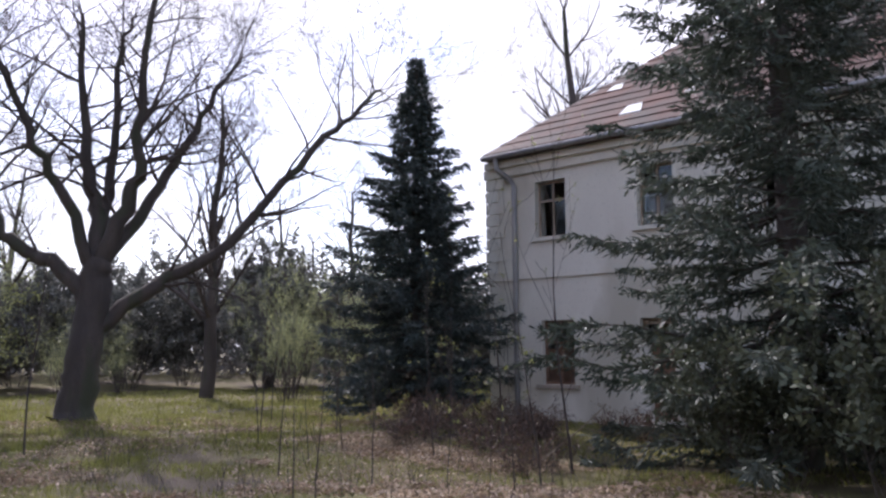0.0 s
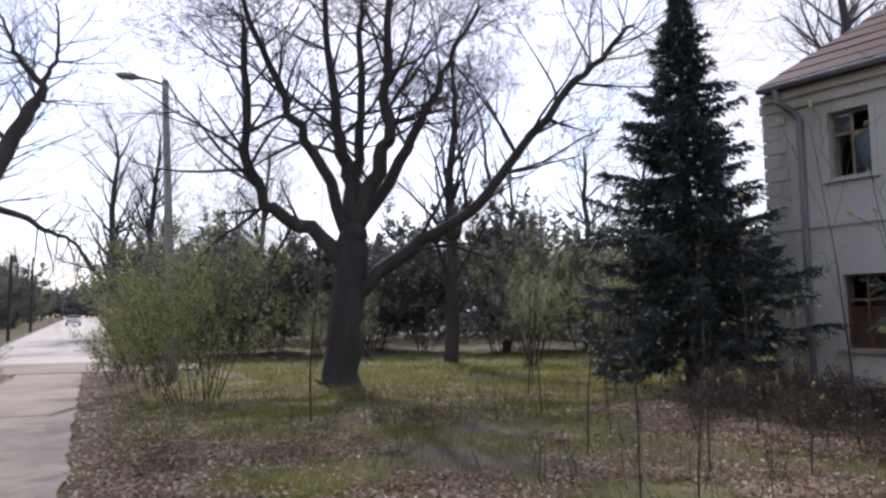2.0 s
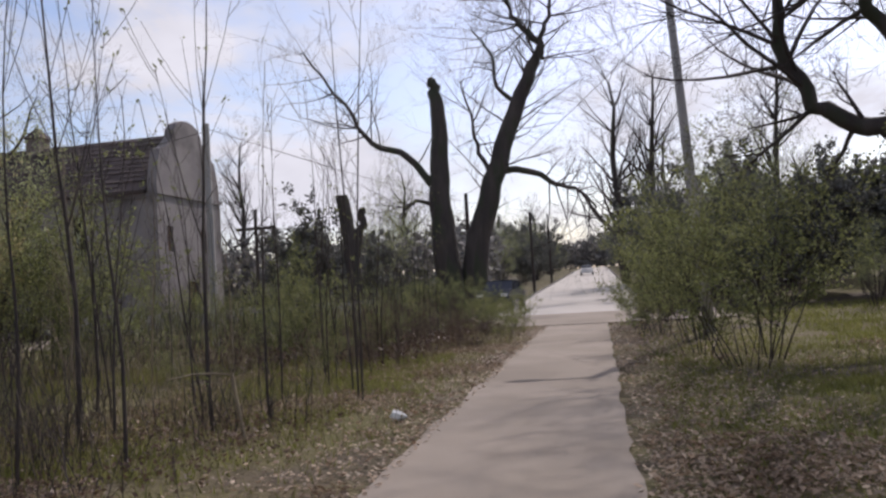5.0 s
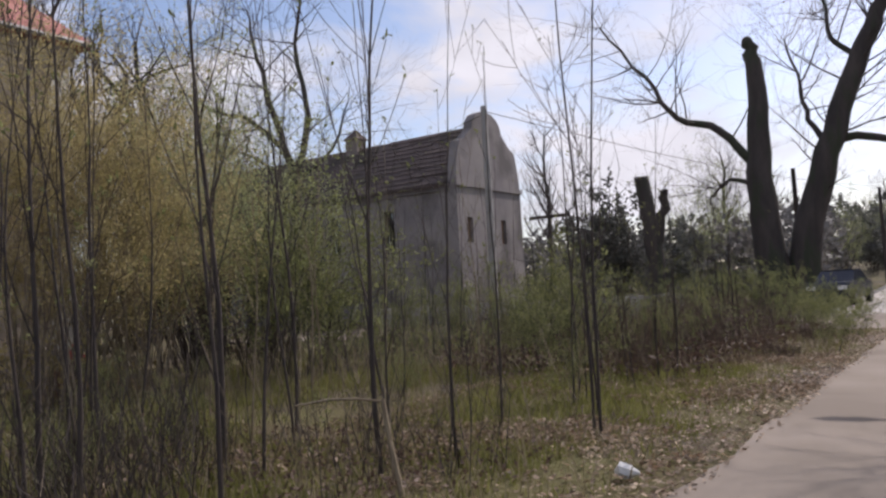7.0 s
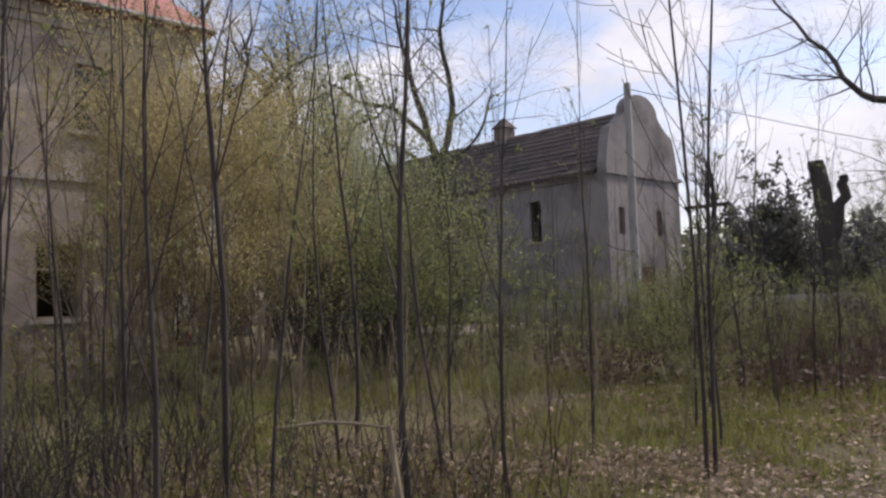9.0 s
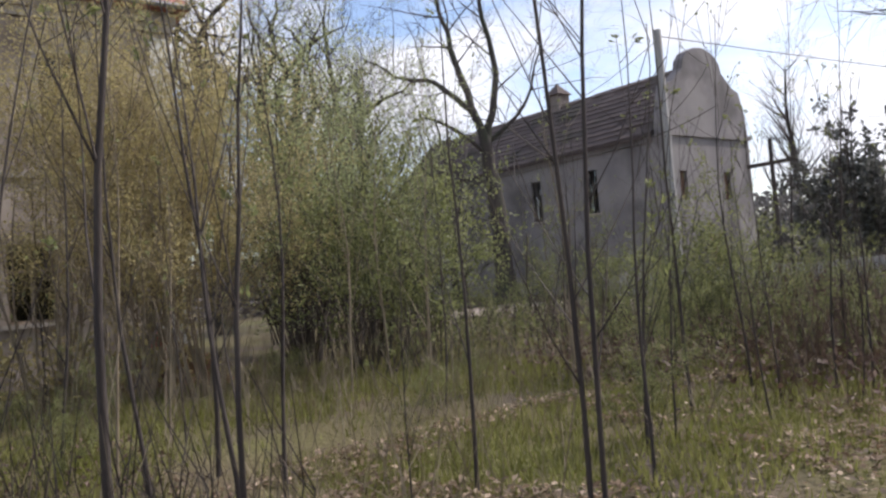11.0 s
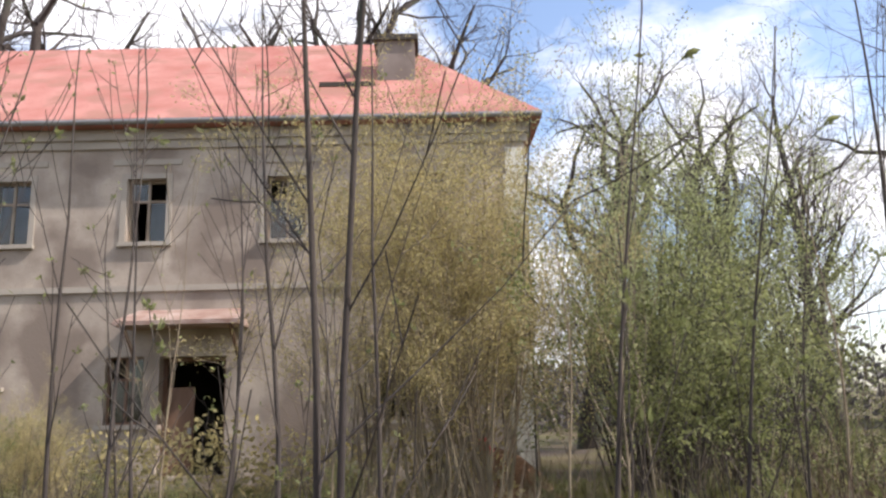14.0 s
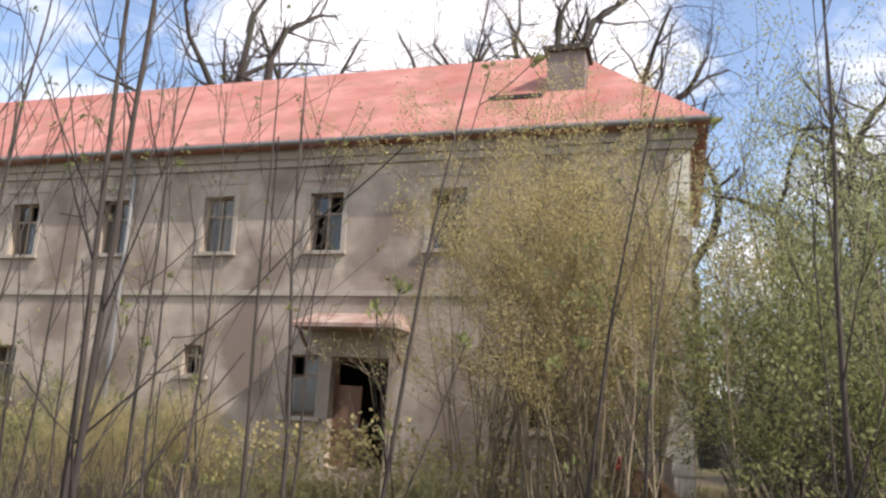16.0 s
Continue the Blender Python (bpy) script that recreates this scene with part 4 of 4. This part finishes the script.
for x, y, s in ((-4.6, 19.1, 1.0), (-3.9, 18.3, 1.0), (-4.0, 15.3, 0.7), (-5.1, 15.7, 1.1), (-4.5, 14.8, 1.1), (-5.7, 14.0, 1.15), (-7.0, 13.3, 1.1), (-6.6, 13.2, 1.0), (-7.3, 13.7, 1.1),
                (-4.8, 16.8, 0.8), (-9.0, 15.4, 1.0), (-8.8, 16.6, 0.9), (-6.2, 12.6, 1.0), (-5.9, 12.3, 0.9), (-6.6, 12.0, 1.0), (-5.5, 16.2, 0.8), (-4.7, 17.3, 0.8), (-4.6, 19.5, 0.6),
                (-4.5, 22.2, 0.8), (-4.1, 21.9, 0.8), (-4.3, 22.6, 0.7), (-6.3, 15.5, 0.9), (-4.4, 12.9, 0.8), (-3.9, 13.4, 0.6), (-4.2, 20.4, 0.7), (-4.9, 23.4, 0.8), (-5.3, 24.4, 0.8), (-4.0, 25.5, 0.7)):
    put(random.choice(saplings[:7]), x, y, s)
for k in range(110):
    x, y = random.uniform(-17, -3.6), random.uniform(9, 33)
    if y > 24:
        x = min(x, -4.2)
    if x > -13 and 11.5 < y < 22.5 or y < 15 and x < -9:
        continue
    put(random.choice(saplings), x, y, random.uniform(0.55, 1.0))
# right-hand saplings in the meadow
for x, y, s in ((7.3, 13.8, 0.55), (6.0, 10.6, 0.6), (3.8, 15.2, 0.75), (7.2, 8.4, 0.7), (7.8, 7.8, 0.8), (8.3, 7.8, 0.9), (9.2, 9.4, 0.9), (8.8, 10.6, 0.8), (10.2, 11.2, 0.9), (9.6, 8.4, 1.0), (6.6, 9.2, 0.4),
                (11.0, 12.6, 0.9), (8.2, 12.4, 0.5), (4.9, 8.2, 0.4), (5.6, 7.4, 0.35), (9.9, 15.3, 0.6), (12.0, 14.0, 0.8), (7.0, 11.5, 0.4), (4.4, 6.9, 0.35), (9.2, 17.5, 0.8), (10.8, 20, 0.9), (6.4, 6.8, 0.35)):
    put(random.choice(saplings), x, y, s)

green = [bush_master("bush", 81 + i, 3.0, 1.2, 9, 3900, LEAF, TWIG, 0.064, "spring bush with small fresh green leaves") for i in range(3)]
yellow = [bush_master("thicket", 85 + i, 5.6, 1.5, 22, 27000, LEAF_YELLOW, PALE, 0.046, "tall twiggy thicket with yellowish catkins", "thicket", 2, 1.9) for i in range(2)]
tall = [bush_master("thicket", 88 + i, 6.5, 1.8, 13, 7500, LEAF_BRIGHTENED, TWIG, 0.065, "tall shrub thicket in pale green leaf", "thicket", 2, 1.6) for i in range(2)]
brown = [bush_master("bramble", 91 + i, 1.15, 1.3, 26, 1500, BRAMBLE, TWIG, 0.07, "low tangled reddish-brown bramble", "bramble", 2, 0.5, 0.0) for i in range(2)]
ever = [bush_master("evergreen_bush", 94 + i, 5.0, 2.0, 12, 9000, LEAF_HAZED, TWIG, 0.2, "dense dark evergreen shrub", "bush", 2, 1.0, 0.0) for i in range(2)]
ivy = bush_master("bush", 97, 2.4, 1.5, 14, 5200, IVY, TWIG, 0.12, "dark glossy-leaved shrub under the spruce", "bush", 2, 0.8, 0.0)
random.seed(99)
# by the path, left of the big tree
for x, y, s in ((2.3, 19.6, 0.95), (1.9, 21.8, 1.0), (2.9, 20.8, 1.15), (2.2, 24.5, 1.0), (1.6, 27.5, 0.9), (1.9, 30.5, 0.9), (2.6, 33, 1.0)):
    put(random.choice(green), x, y, s)
# leafy shrubs among the saplings
for x, y, s in ((-11.4, 20.8, 1.1), (-12.4, 21.2, 1.2), (-10.6, 21.4, 0.9), (-12.0, 22.4, 1.2)):
    put(random.choice(green), x, y, s)
# left verge
for k in range(46):
    x, y = random.uniform(-15, -4.6), random.uniform(9, 34)
    put(random.choice(green), x, y, random.uniform(0.18, 0.32) if 12.5 < y < 22 else random.uniform(0.35, 0.75))
for x, y, s in ((-14.2, 16.4, 1.0), (-13.6, 17.6, 1.05), (-13.2, 18.5, 1.0), (-15.2, 18.0, 1.0)):
    put(random.choice(yellow), x, y, s)
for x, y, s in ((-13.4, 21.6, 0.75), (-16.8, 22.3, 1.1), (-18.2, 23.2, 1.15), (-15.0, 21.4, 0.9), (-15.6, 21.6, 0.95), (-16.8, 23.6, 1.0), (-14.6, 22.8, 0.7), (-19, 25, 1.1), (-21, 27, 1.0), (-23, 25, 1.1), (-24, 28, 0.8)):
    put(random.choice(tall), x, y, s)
for k in range(14):
    put(random.choice(yellow), random.uniform(-12, -7), random.uniform(3, 12.5), random.uniform(0.22, 0.34))
for k in range(9):
    put(random.choice(brown), random.uniform(-18, -5), random.uniform(24, 40), random.uniform(0.7, 1.2))
for x, y in ((9.8, 12.5), (11, 13.2), (12.2, 14.4), (13.4, 13.4), (12.6, 11.8), (11.4, 10.9), (14.2, 15.2), (14.4, 11.2), (10.2, 10.6), (12.6, 16), (13.8, 9.6), (9.2, 8.8)):
    put(random.choice(brown), x, y, random.uniform(0.5, 0.75))
for x, y, s in ((10.3, 5.7, 0.6), (10.6, 4.4, 0.9), (11.9, 4.2, 0.85), (11.4, 6.6, 0.8)):
    put(ivy, x, y, s)
for x, y in ((-3.3, 30.5), (-3.6, 32.8), (-4.4, 33.8), (-5.2, 34.4), (-4.0, 31.4), (-3.0, 28.0), (-3.2, 25.5)):
    put(random.choice(brown + green), x, y, random.uniform(0.35, 0.55))
for x, y, s in ((-2.5, 27.0, 0.3), (-2.4, 29.3, 0.34), (-2.6, 31.2, 0.4), (-2.9, 33.0, 0.42), (-4.2, 35.6, 0.5), (-5.6, 37.2, 0.55), (-7.4, 38.6, 0.6), (-6.2, 35.4, 0.6), (-8.4, 36.6, 0.6)):
    put(random.choice(green), x, y, s)
for x, y, s in ((1.1, 26.5, 0.4), (1.2, 29.5, 0.5), (1.4, 31.8, 0.55), (2.0, 34.5, 0.75), (3.0, 36.5, 0.9), (3.4, 39.0, 0.9)):
    put(random.choice(green + brown), x, y, s)
# dark shrubs behind the meadow
for x, y, s in ((7.8, 43.7, 1.05), (11.7, 42.8, 1.15), (9.8, 46, 1.0), (14.5, 43, 1.0), (18, 44, 1.2), (21.5, 41.5, 1.45), (23.5, 42.5, 1.4), (26, 40, 1.2), (19.7, 38, 0.8), (29, 39, 1.2), (5.5, 45, 0.9), (4, 50, 1.0), (30, 35, 1.1), (27, 32, 0.9), (16, 48, 1.2), (33, 31, 1.2)):
    put(random.choice(ever), x, y, s)
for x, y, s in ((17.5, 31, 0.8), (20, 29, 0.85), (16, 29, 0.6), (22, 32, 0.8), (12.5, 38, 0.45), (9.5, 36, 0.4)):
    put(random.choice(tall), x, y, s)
# shrubs lining the far road
for k in range(26):
    y = 44 + k * 6.0
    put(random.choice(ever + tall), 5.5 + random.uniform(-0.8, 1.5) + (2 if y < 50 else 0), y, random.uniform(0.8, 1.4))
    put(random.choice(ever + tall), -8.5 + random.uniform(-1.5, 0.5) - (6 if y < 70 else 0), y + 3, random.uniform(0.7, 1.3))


# ---- ground cover ----
def stuff(name, mb, mat, label, cat):
    return tagged(part(name, mb, mat), label, cat, kind="stuff")


def scatter_leaves(n, seed):
    rr = random.Random(seed)
    mb = MB()
    for k in range(n):
        if rr.random() < 0.55:
            side = rr.random() < 0.5
            x = (-1.75 - abs(rr.gauss(0, 0.9))) if side else (0.3 + abs(rr.gauss(0, 1.1)))
            y = rr.uniform(4, 34)
        else:
            x, y = rr.uniform(0.6, 12), rr.uniform(4, 24)
            if noise.noise(Vector((x * 0.35, y * 0.35, 5))) < -0.05:
                continue
        p = Vector((x, y, gz(x, y) + rr.uniform(-0.01, 0.03)))
        a = rr.uniform(0, 6.3)
        d = Vector((math.cos(a), math.sin(a), rr.uniform(-0.3, 0.5))).normalized()
        mb.leaf(p, d, Vector((rr.uniform(-0.9, 0.9), rr.uniform(-0.9, 0.9), 1)), rr.uniform(0.03, 0.09), rr.uniform(0.008, 0.024))
    return mb


stuff("leaf_litter", scatter_leaves(36000, 5), DRY, "pale dry fallen leaves along the path", "leaf litter")


def litter_field(n, seed, box, cut, lo, hi):
    """Curled fallen leaves lying in drifts."""
    rr = random.Random(seed)
    mb = MB()
    for k in range(n):
        x, y = rr.uniform(box[0], box[1]), rr.uniform(box[2], box[3])
        if -1.75 < x < 0.1 or noise.noise(Vector((x * 0.5, y * 0.5, 15))) + 0.4 * noise.noise(Vector((x * 2.1, y * 2.1, 4))) < cut + rr.uniform(-0.12, 0.12):
            continue
        p = Vector((x, y, gz(x, y) + rr.uniform(-0.015, 0.045)))
        a = rr.uniform(0, 6.3)
        d = Vector((math.cos(a), math.sin(a), rr.uniform(-0.35, 0.6))).normalized()
        side = d.cross(Vector((rr.uniform(-0.8, 0.8), rr.uniform(-0.8, 0.8), 1))).normalized()
        up = side.cross(d)
        ln, wd = rr.uniform(lo, hi), rr.uniform(0.2, 0.36)
        m, e = p + d * ln * 0.5, p + d * ln
        mb.tri(p, m + side * ln * wd + up * ln * 0.18, e)
        mb.tri(p, e, m - side * ln * wd + up * ln * 0.18)
    return mb


stuff("leaf_litter", litter_field(42000, 21, (0.4, 10, 4, 14), 0.02, 0.04, 0.1), DRY, "drifts of curled pale brown leaves in the meadow", "leaf litter")
stuff("leaf_litter", litter_field(20000, 22, (2, 15, 13.5, 23), 0.22, 0.04, 0.1), DRY, "scattered brown leaves under the bare tree", "leaf litter")
stuff("leaf_litter", litter_field(30000, 23, (-7, -1.9, 10, 26), 0.08, 0.04, 0.1), DRY, "brown leaves under the saplings", "leaf litter")


def blades(n, seed, box, hmin, hmax, wd, cut=-1.0, freq=0.3):
    rr = random.Random(seed)
    mb = MB()
    for k in range(n):
        x, y = rr.uniform(box[0], box[1]), rr.uniform(box[2], box[3])
        if -2.15 + rr.uniform(-0.3, 0) < x < 0.55 + rr.uniform(0, 0.4) and y < 35 or noise.noise(Vector((x * freq, y * freq, 8))) < cut + rr.uniform(-0.15, 0.15):
            continue
        p = Vector((x, y, gz(x, y) - 0.05))
        ht, a = rr.uniform(hmin, hmax), rr.uniform(0, 6.3)
        s = Vector((math.cos(a), math.sin(a), 0)) * wd
        tip = p + Vector((rr.uniform(-0.5, 0.5) * ht, rr.uniform(-0.5, 0.5) * ht, ht))
        mb.tri(p - s, p + s, tip)
    return mb


stuff("grass", blades(110000, 6, (0.4, 16, 3, 24), 0.03, 0.12, 0.01, -0.16, 0.6), GRASS, "short green and mossy meadow grass", "grass")
stuff("grass", blades(50000, 16, (1, 22, 13, 30), 0.04, 0.13, 0.012, -0.2, 0.5), GRASS, "short green grass under the bare tree", "grass")


def tufts(seed, spots, dens, hmin, hmax):
    """Bright cushions of young grass."""
    rr = random.Random(seed)
    mb = MB()
    for cx, cy, rad in spots:
        for k in range(int(dens * rad * rad)):
            a, q = rr.uniform(0, 6.3), rad * rr.random() ** 0.6
            x, y = cx + q * math.cos(a) * 1.3, cy + q * math.sin(a)
            if x < 0.4 and x > -2 or noise.noise(Vector((x * 2, y * 2, 1))) < -0.25:
                continue
            p, ht, b = Vector((x, y, gz(x, y) - 0.04)), rr.uniform(hmin, hmax) * (1.25 - q / rad), rr.uniform(0, 6.3)
            w = Vector((math.cos(b), math.sin(b), 0)) * 0.007
            mb.tri(p - w, p + w, p + Vector((rr.uniform(-0.6, 0.6) * ht, rr.uniform(-0.6, 0.6) * ht, ht)))
    return mb


stuff("grass_tufts", tufts(31, ((2.1, 10.4, 0.9), (7.2, 4.9, 1.8), (9.6, 6.3, 1.2), (2.6, 9.6, 0.6), (5.0, 13.8, 0.8), (3.4, 17.0, 1.0), (8.2, 15.4, 1.0), (-3.0, 17.8, 0.6), (-3.2, 21.5, 0.5), (-6.4, 17.0, 0.8)), 2600, 0.06, 0.16), GRASS, "bright yellow-green cushions of young grass", "grass")
stuff("grass", blades(30000, 7, (5, 34, 18, 40), 0.08, 0.2, 0.022), GRASS, "short green grass on the far meadow", "grass")
stuff("grass", blades(62000, 8, (-18, -1.9, 4, 34), 0.04, 0.16, 0.011, -0.12, 0.5), GRASS, "rough green grass under the saplings", "grass")
stuff("grass", blades(60000, 12, (-16, -3.2, 12.5, 24), 0.06, 0.2, 0.011, -0.1, 0.45), GRASS, "bright young grass between the saplings", "grass")
stuff("dry_stalks", blades(16000, 9, (-18, -2.2, 3, 36), 0.2, 0.75, 0.006, 0.0), STRAW, "dry straw-coloured stalks in the undergrowth", "dry grass")
stuff("dry_stalks", blades(2600, 10, (2, 15, 6, 22), 0.12, 0.4, 0.005, 0.05), STRAW, "dry straw-coloured stalks in the meadow", "dry grass")


def mass(n, seed, x0, x1, y0, y1, ht, size, hfreq):
    """Far wood: many small leaf clumps under an uneven outline."""
    rr = random.Random(seed)
    mb = MB()
    for k in range(n):
        x, y = rr.uniform(x0, x1), rr.uniform(y0, y1)
        top = ht * (0.7 + 0.55 * noise.noise(Vector((x * hfreq, y * hfreq, seed))))
        z = gz(x, y) + top * rr.random() ** 0.8
        d = Vector((rr.uniform(-1, 1), rr.uniform(-1, 1), rr.uniform(-0.3, 1))).normalized()
        mb.leaf(Vector((x, y, z)), d, Vector((rr.uniform(-1, 1), rr.uniform(-1, 1), rr.uniform(-1, 1))), size * rr.uniform(0.6, 1.5), size * 0.3)
    return mb


stuff("far_wood", mass(26000, 51, 4, 70, 52, 66, 8, 0.55, 0.12), HAZE_MASS, "distant wood behind the meadow in haze-greyed colour", "wood")
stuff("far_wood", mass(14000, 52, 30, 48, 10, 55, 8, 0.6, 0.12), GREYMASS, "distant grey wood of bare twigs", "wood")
stuff("far_wood", mass(26000, 53, -75, -8, 62, 80, 6.5, 0.55, 0.12), HAZE_MASS, "distant dark hedge and wood", "wood")
stuff("far_wood", mass(7000, 54, -70, -48, 20, 48, 6, 0.6, 0.15), GREYMASS, "grey wood behind the barn, haze put into its colour", "wood")
stuff("far_wood", mass(9000, 55, -40, 40, 215, 240, 10, 1.6, 0.06), HAZE_MASS, "wood at the far end of the road", "wood")
stuff("undergrowth", mass(9000, 56, -18, -4.5, 23, 37, 0.9, 0.09, 0.4), LEAF, "knee-high green and brown undergrowth", "undergrowth")
stuff("undergrowth", mass(9000, 57, -17.5, -13.5, -6, 19, 1.6, 0.13, 0.5), LEAF_YELLOW, "overgrown yellow-green brush along the house", "undergrowth")



def brushwood(n, seed, box, hmin, hmax):
    """Thin upright shoots too many to count."""
    rr = random.Random(seed)
    mb = MB()
    for k in range(n):
        x, y = rr.uniform(box[0], box[1]), rr.uniform(box[2], box[3])
        if noise.noise(Vector((x * 0.4, y * 0.4, 2))) < rr.uniform(-0.4, 0.2):
            continue
        p = Vector((x, y, gz(x, y) - 0.05))
        ht = rr.uniform(hmin, hmax)
        q = p + Vector((rr.uniform(-0.2, 0.2), rr.uniform(-0.2, 0.2), 0.55)) * ht
        r = q + Vector((rr.uniform(-0.2, 0.2), rr.uniform(-0.2, 0.2), 0.45)) * ht
        w = 0.003 + 0.0022 * ht
        mb.tube([p, q, r], [w, w * 0.8, w * 0.3], 3)
        for _ in range(3):
            b = p.lerp(q, rr.uniform(0.4, 1.0))
            e = b + Vector((rr.uniform(-0.3, 0.3), rr.uniform(-0.3, 0.3), rr.uniform(0.1, 0.4))) * ht
            mb.tube([b, e], [w * 0.5, w * 0.2], 3)
    return mb


stuff("brushwood", brushwood(1300, 61, (-17, -4, 21.5, 36), 0.5, 1.8), TWIG, "thin dark shoots of brushwood", "brushwood")
stuff("brushwood", brushwood(600, 65, (-12, -3.8, 8, 14.5), 0.4, 1.6), TWIG, "dark shoots of brushwood by the path", "brushwood")
stuff("brushwood", brushwood(1300, 62, (-16, -3.4, 8, 34), 0.4, 1.5), PALE, "thin pale dry shoots among grass", "brushwood")
stuff("brushwood", brushwood(420, 63, (3, 13, 5, 20), 0.25, 0.7), TWIG, "thin dark shoots in the meadow", "brushwood")
stuff("brushwood", brushwood(1500, 64, (-8, -3.6, 21, 35), 0.5, 1.6), BRAMBLE, "reddish-brown shoots along the verge", "brushwood")
stuff("undergrowth", mass(5000, 58, -9, -3.4, 21, 34, 0.6, 0.09, 0.5), BRAMBLE, "brown withered undergrowth on the verge", "undergrowth")

# heap of earth with a red bag, close to the house
mb = MB()
N = 14
for j in range(N + 1):
    for i in range(N + 1):
        u, v = i / N * 2 - 1, j / N * 2 - 1
        k = max(0.0, 1 - u * u - v * v)
        mb.v.append((u * 1.3, v * 1.1, 0.85 * k + 0.18 * k * noise.noise(Vector((u * 3, v * 3, 1))) - 0.05))
for j in range(N):
    for i in range(N):
        a = j * (N + 1) + i
        mb.f.append((a, a + 1, a + N + 2, a + N + 1))
heap = part("earth_mound", mb, material("brown_earth", (0.16, 0.09, 0.05), (0.22, 0.13, 0.08), 3, 20, 0.95, 0.8, dist=0.05))
heap.location = (-16.2, 18.9, gz(-16.2, 18.9))
tagged(heap, "mound of reddish-brown earth by the house", "mound")
mb = MB()
mb.tube([(0, 0, 0), (0.04, 0.02, 0.1), (0.02, -0.03, 0.2), (0.0, 0.02, 0.28), (0.03, 0.0, 0.34)], [0.1, 0.2, 0.17, 0.06, 0.09], 9, True)
bag = part("plastic_bag", mb, material("red_plastic", (0.5, 0.06, 0.05), (0.58, 0.1, 0.08), 6, 30, 0.4, 0.4), smooth=True)
bag.location = (-16.0, 18.6, gz(-16.2, 18.9) + 0.68)
tagged(bag, "crumpled red plastic bag lying on the heap", "bag")

# dark upright shoots in the brushwood by the path
stuff("brushwood", brushwood(420, 66, (-7.5, -3.2, 10.5, 15.5), 0.4, 1.3), TWIG, "tangled dark shoots under the saplings", "brushwood")
stuff("undergrowth", mass(3500, 59, -9, -3.1, 10.5, 16, 0.3, 0.05, 0.7), BRAMBLE, "withered brown undergrowth under the saplings", "undergrowth")

# crumpled paper by the path
mb = MB()
random.seed(4)
mb.tube([(0, 0, 0), (0.05, 0.02, 0.03), (0.13, 0.0, 0.02), (0.2, 0.03, 0.01)], [0.02, 0.07, 0.06, 0.015], 7)
pp = part("litter", mb, PAPER)
pp.location = (-2.5, 15.4, gz(-2.5, 15.4) + 0.02)
tagged(pp, "crumpled white paper lying on dry leaves", "litter")
mb = MB()
mb.tube([(0, 0, 0), (0.2, 0.2, 0.03), (0.36, 0.33, 0.02), (0.52, 0.5, -0.02)], [0.008, 0.012, 0.013, 0.009], 6)
mb.tube([(0.5, 0.48, 0.0), (0.55, 0.5, -0.4), (0.6, 0.54, -0.78)], [0.02, 0.024, 0.028], 6)
st = part("dead_branch", mb, PALE)
st.location = (-4.4, 13.65, gz(-3.7, 14.3) + 0.76)
tagged(st, "broken dead stem with a level bleached branch", "branch")
# dead branch in the grass
mb = MB()
tp = []
grow(mb, Vector((0, 0, 0.1)), Vector((1, 0.1, 0.5)), 1.6, 0.025, 1, tp, 0.2, 0.0)
br = part("dead_branch", mb, PALE)
br.location = (9.0, 8.6, gz(9.0, 8.6))
tagged(br, "bleached dead branch lying across brambles", "branch")
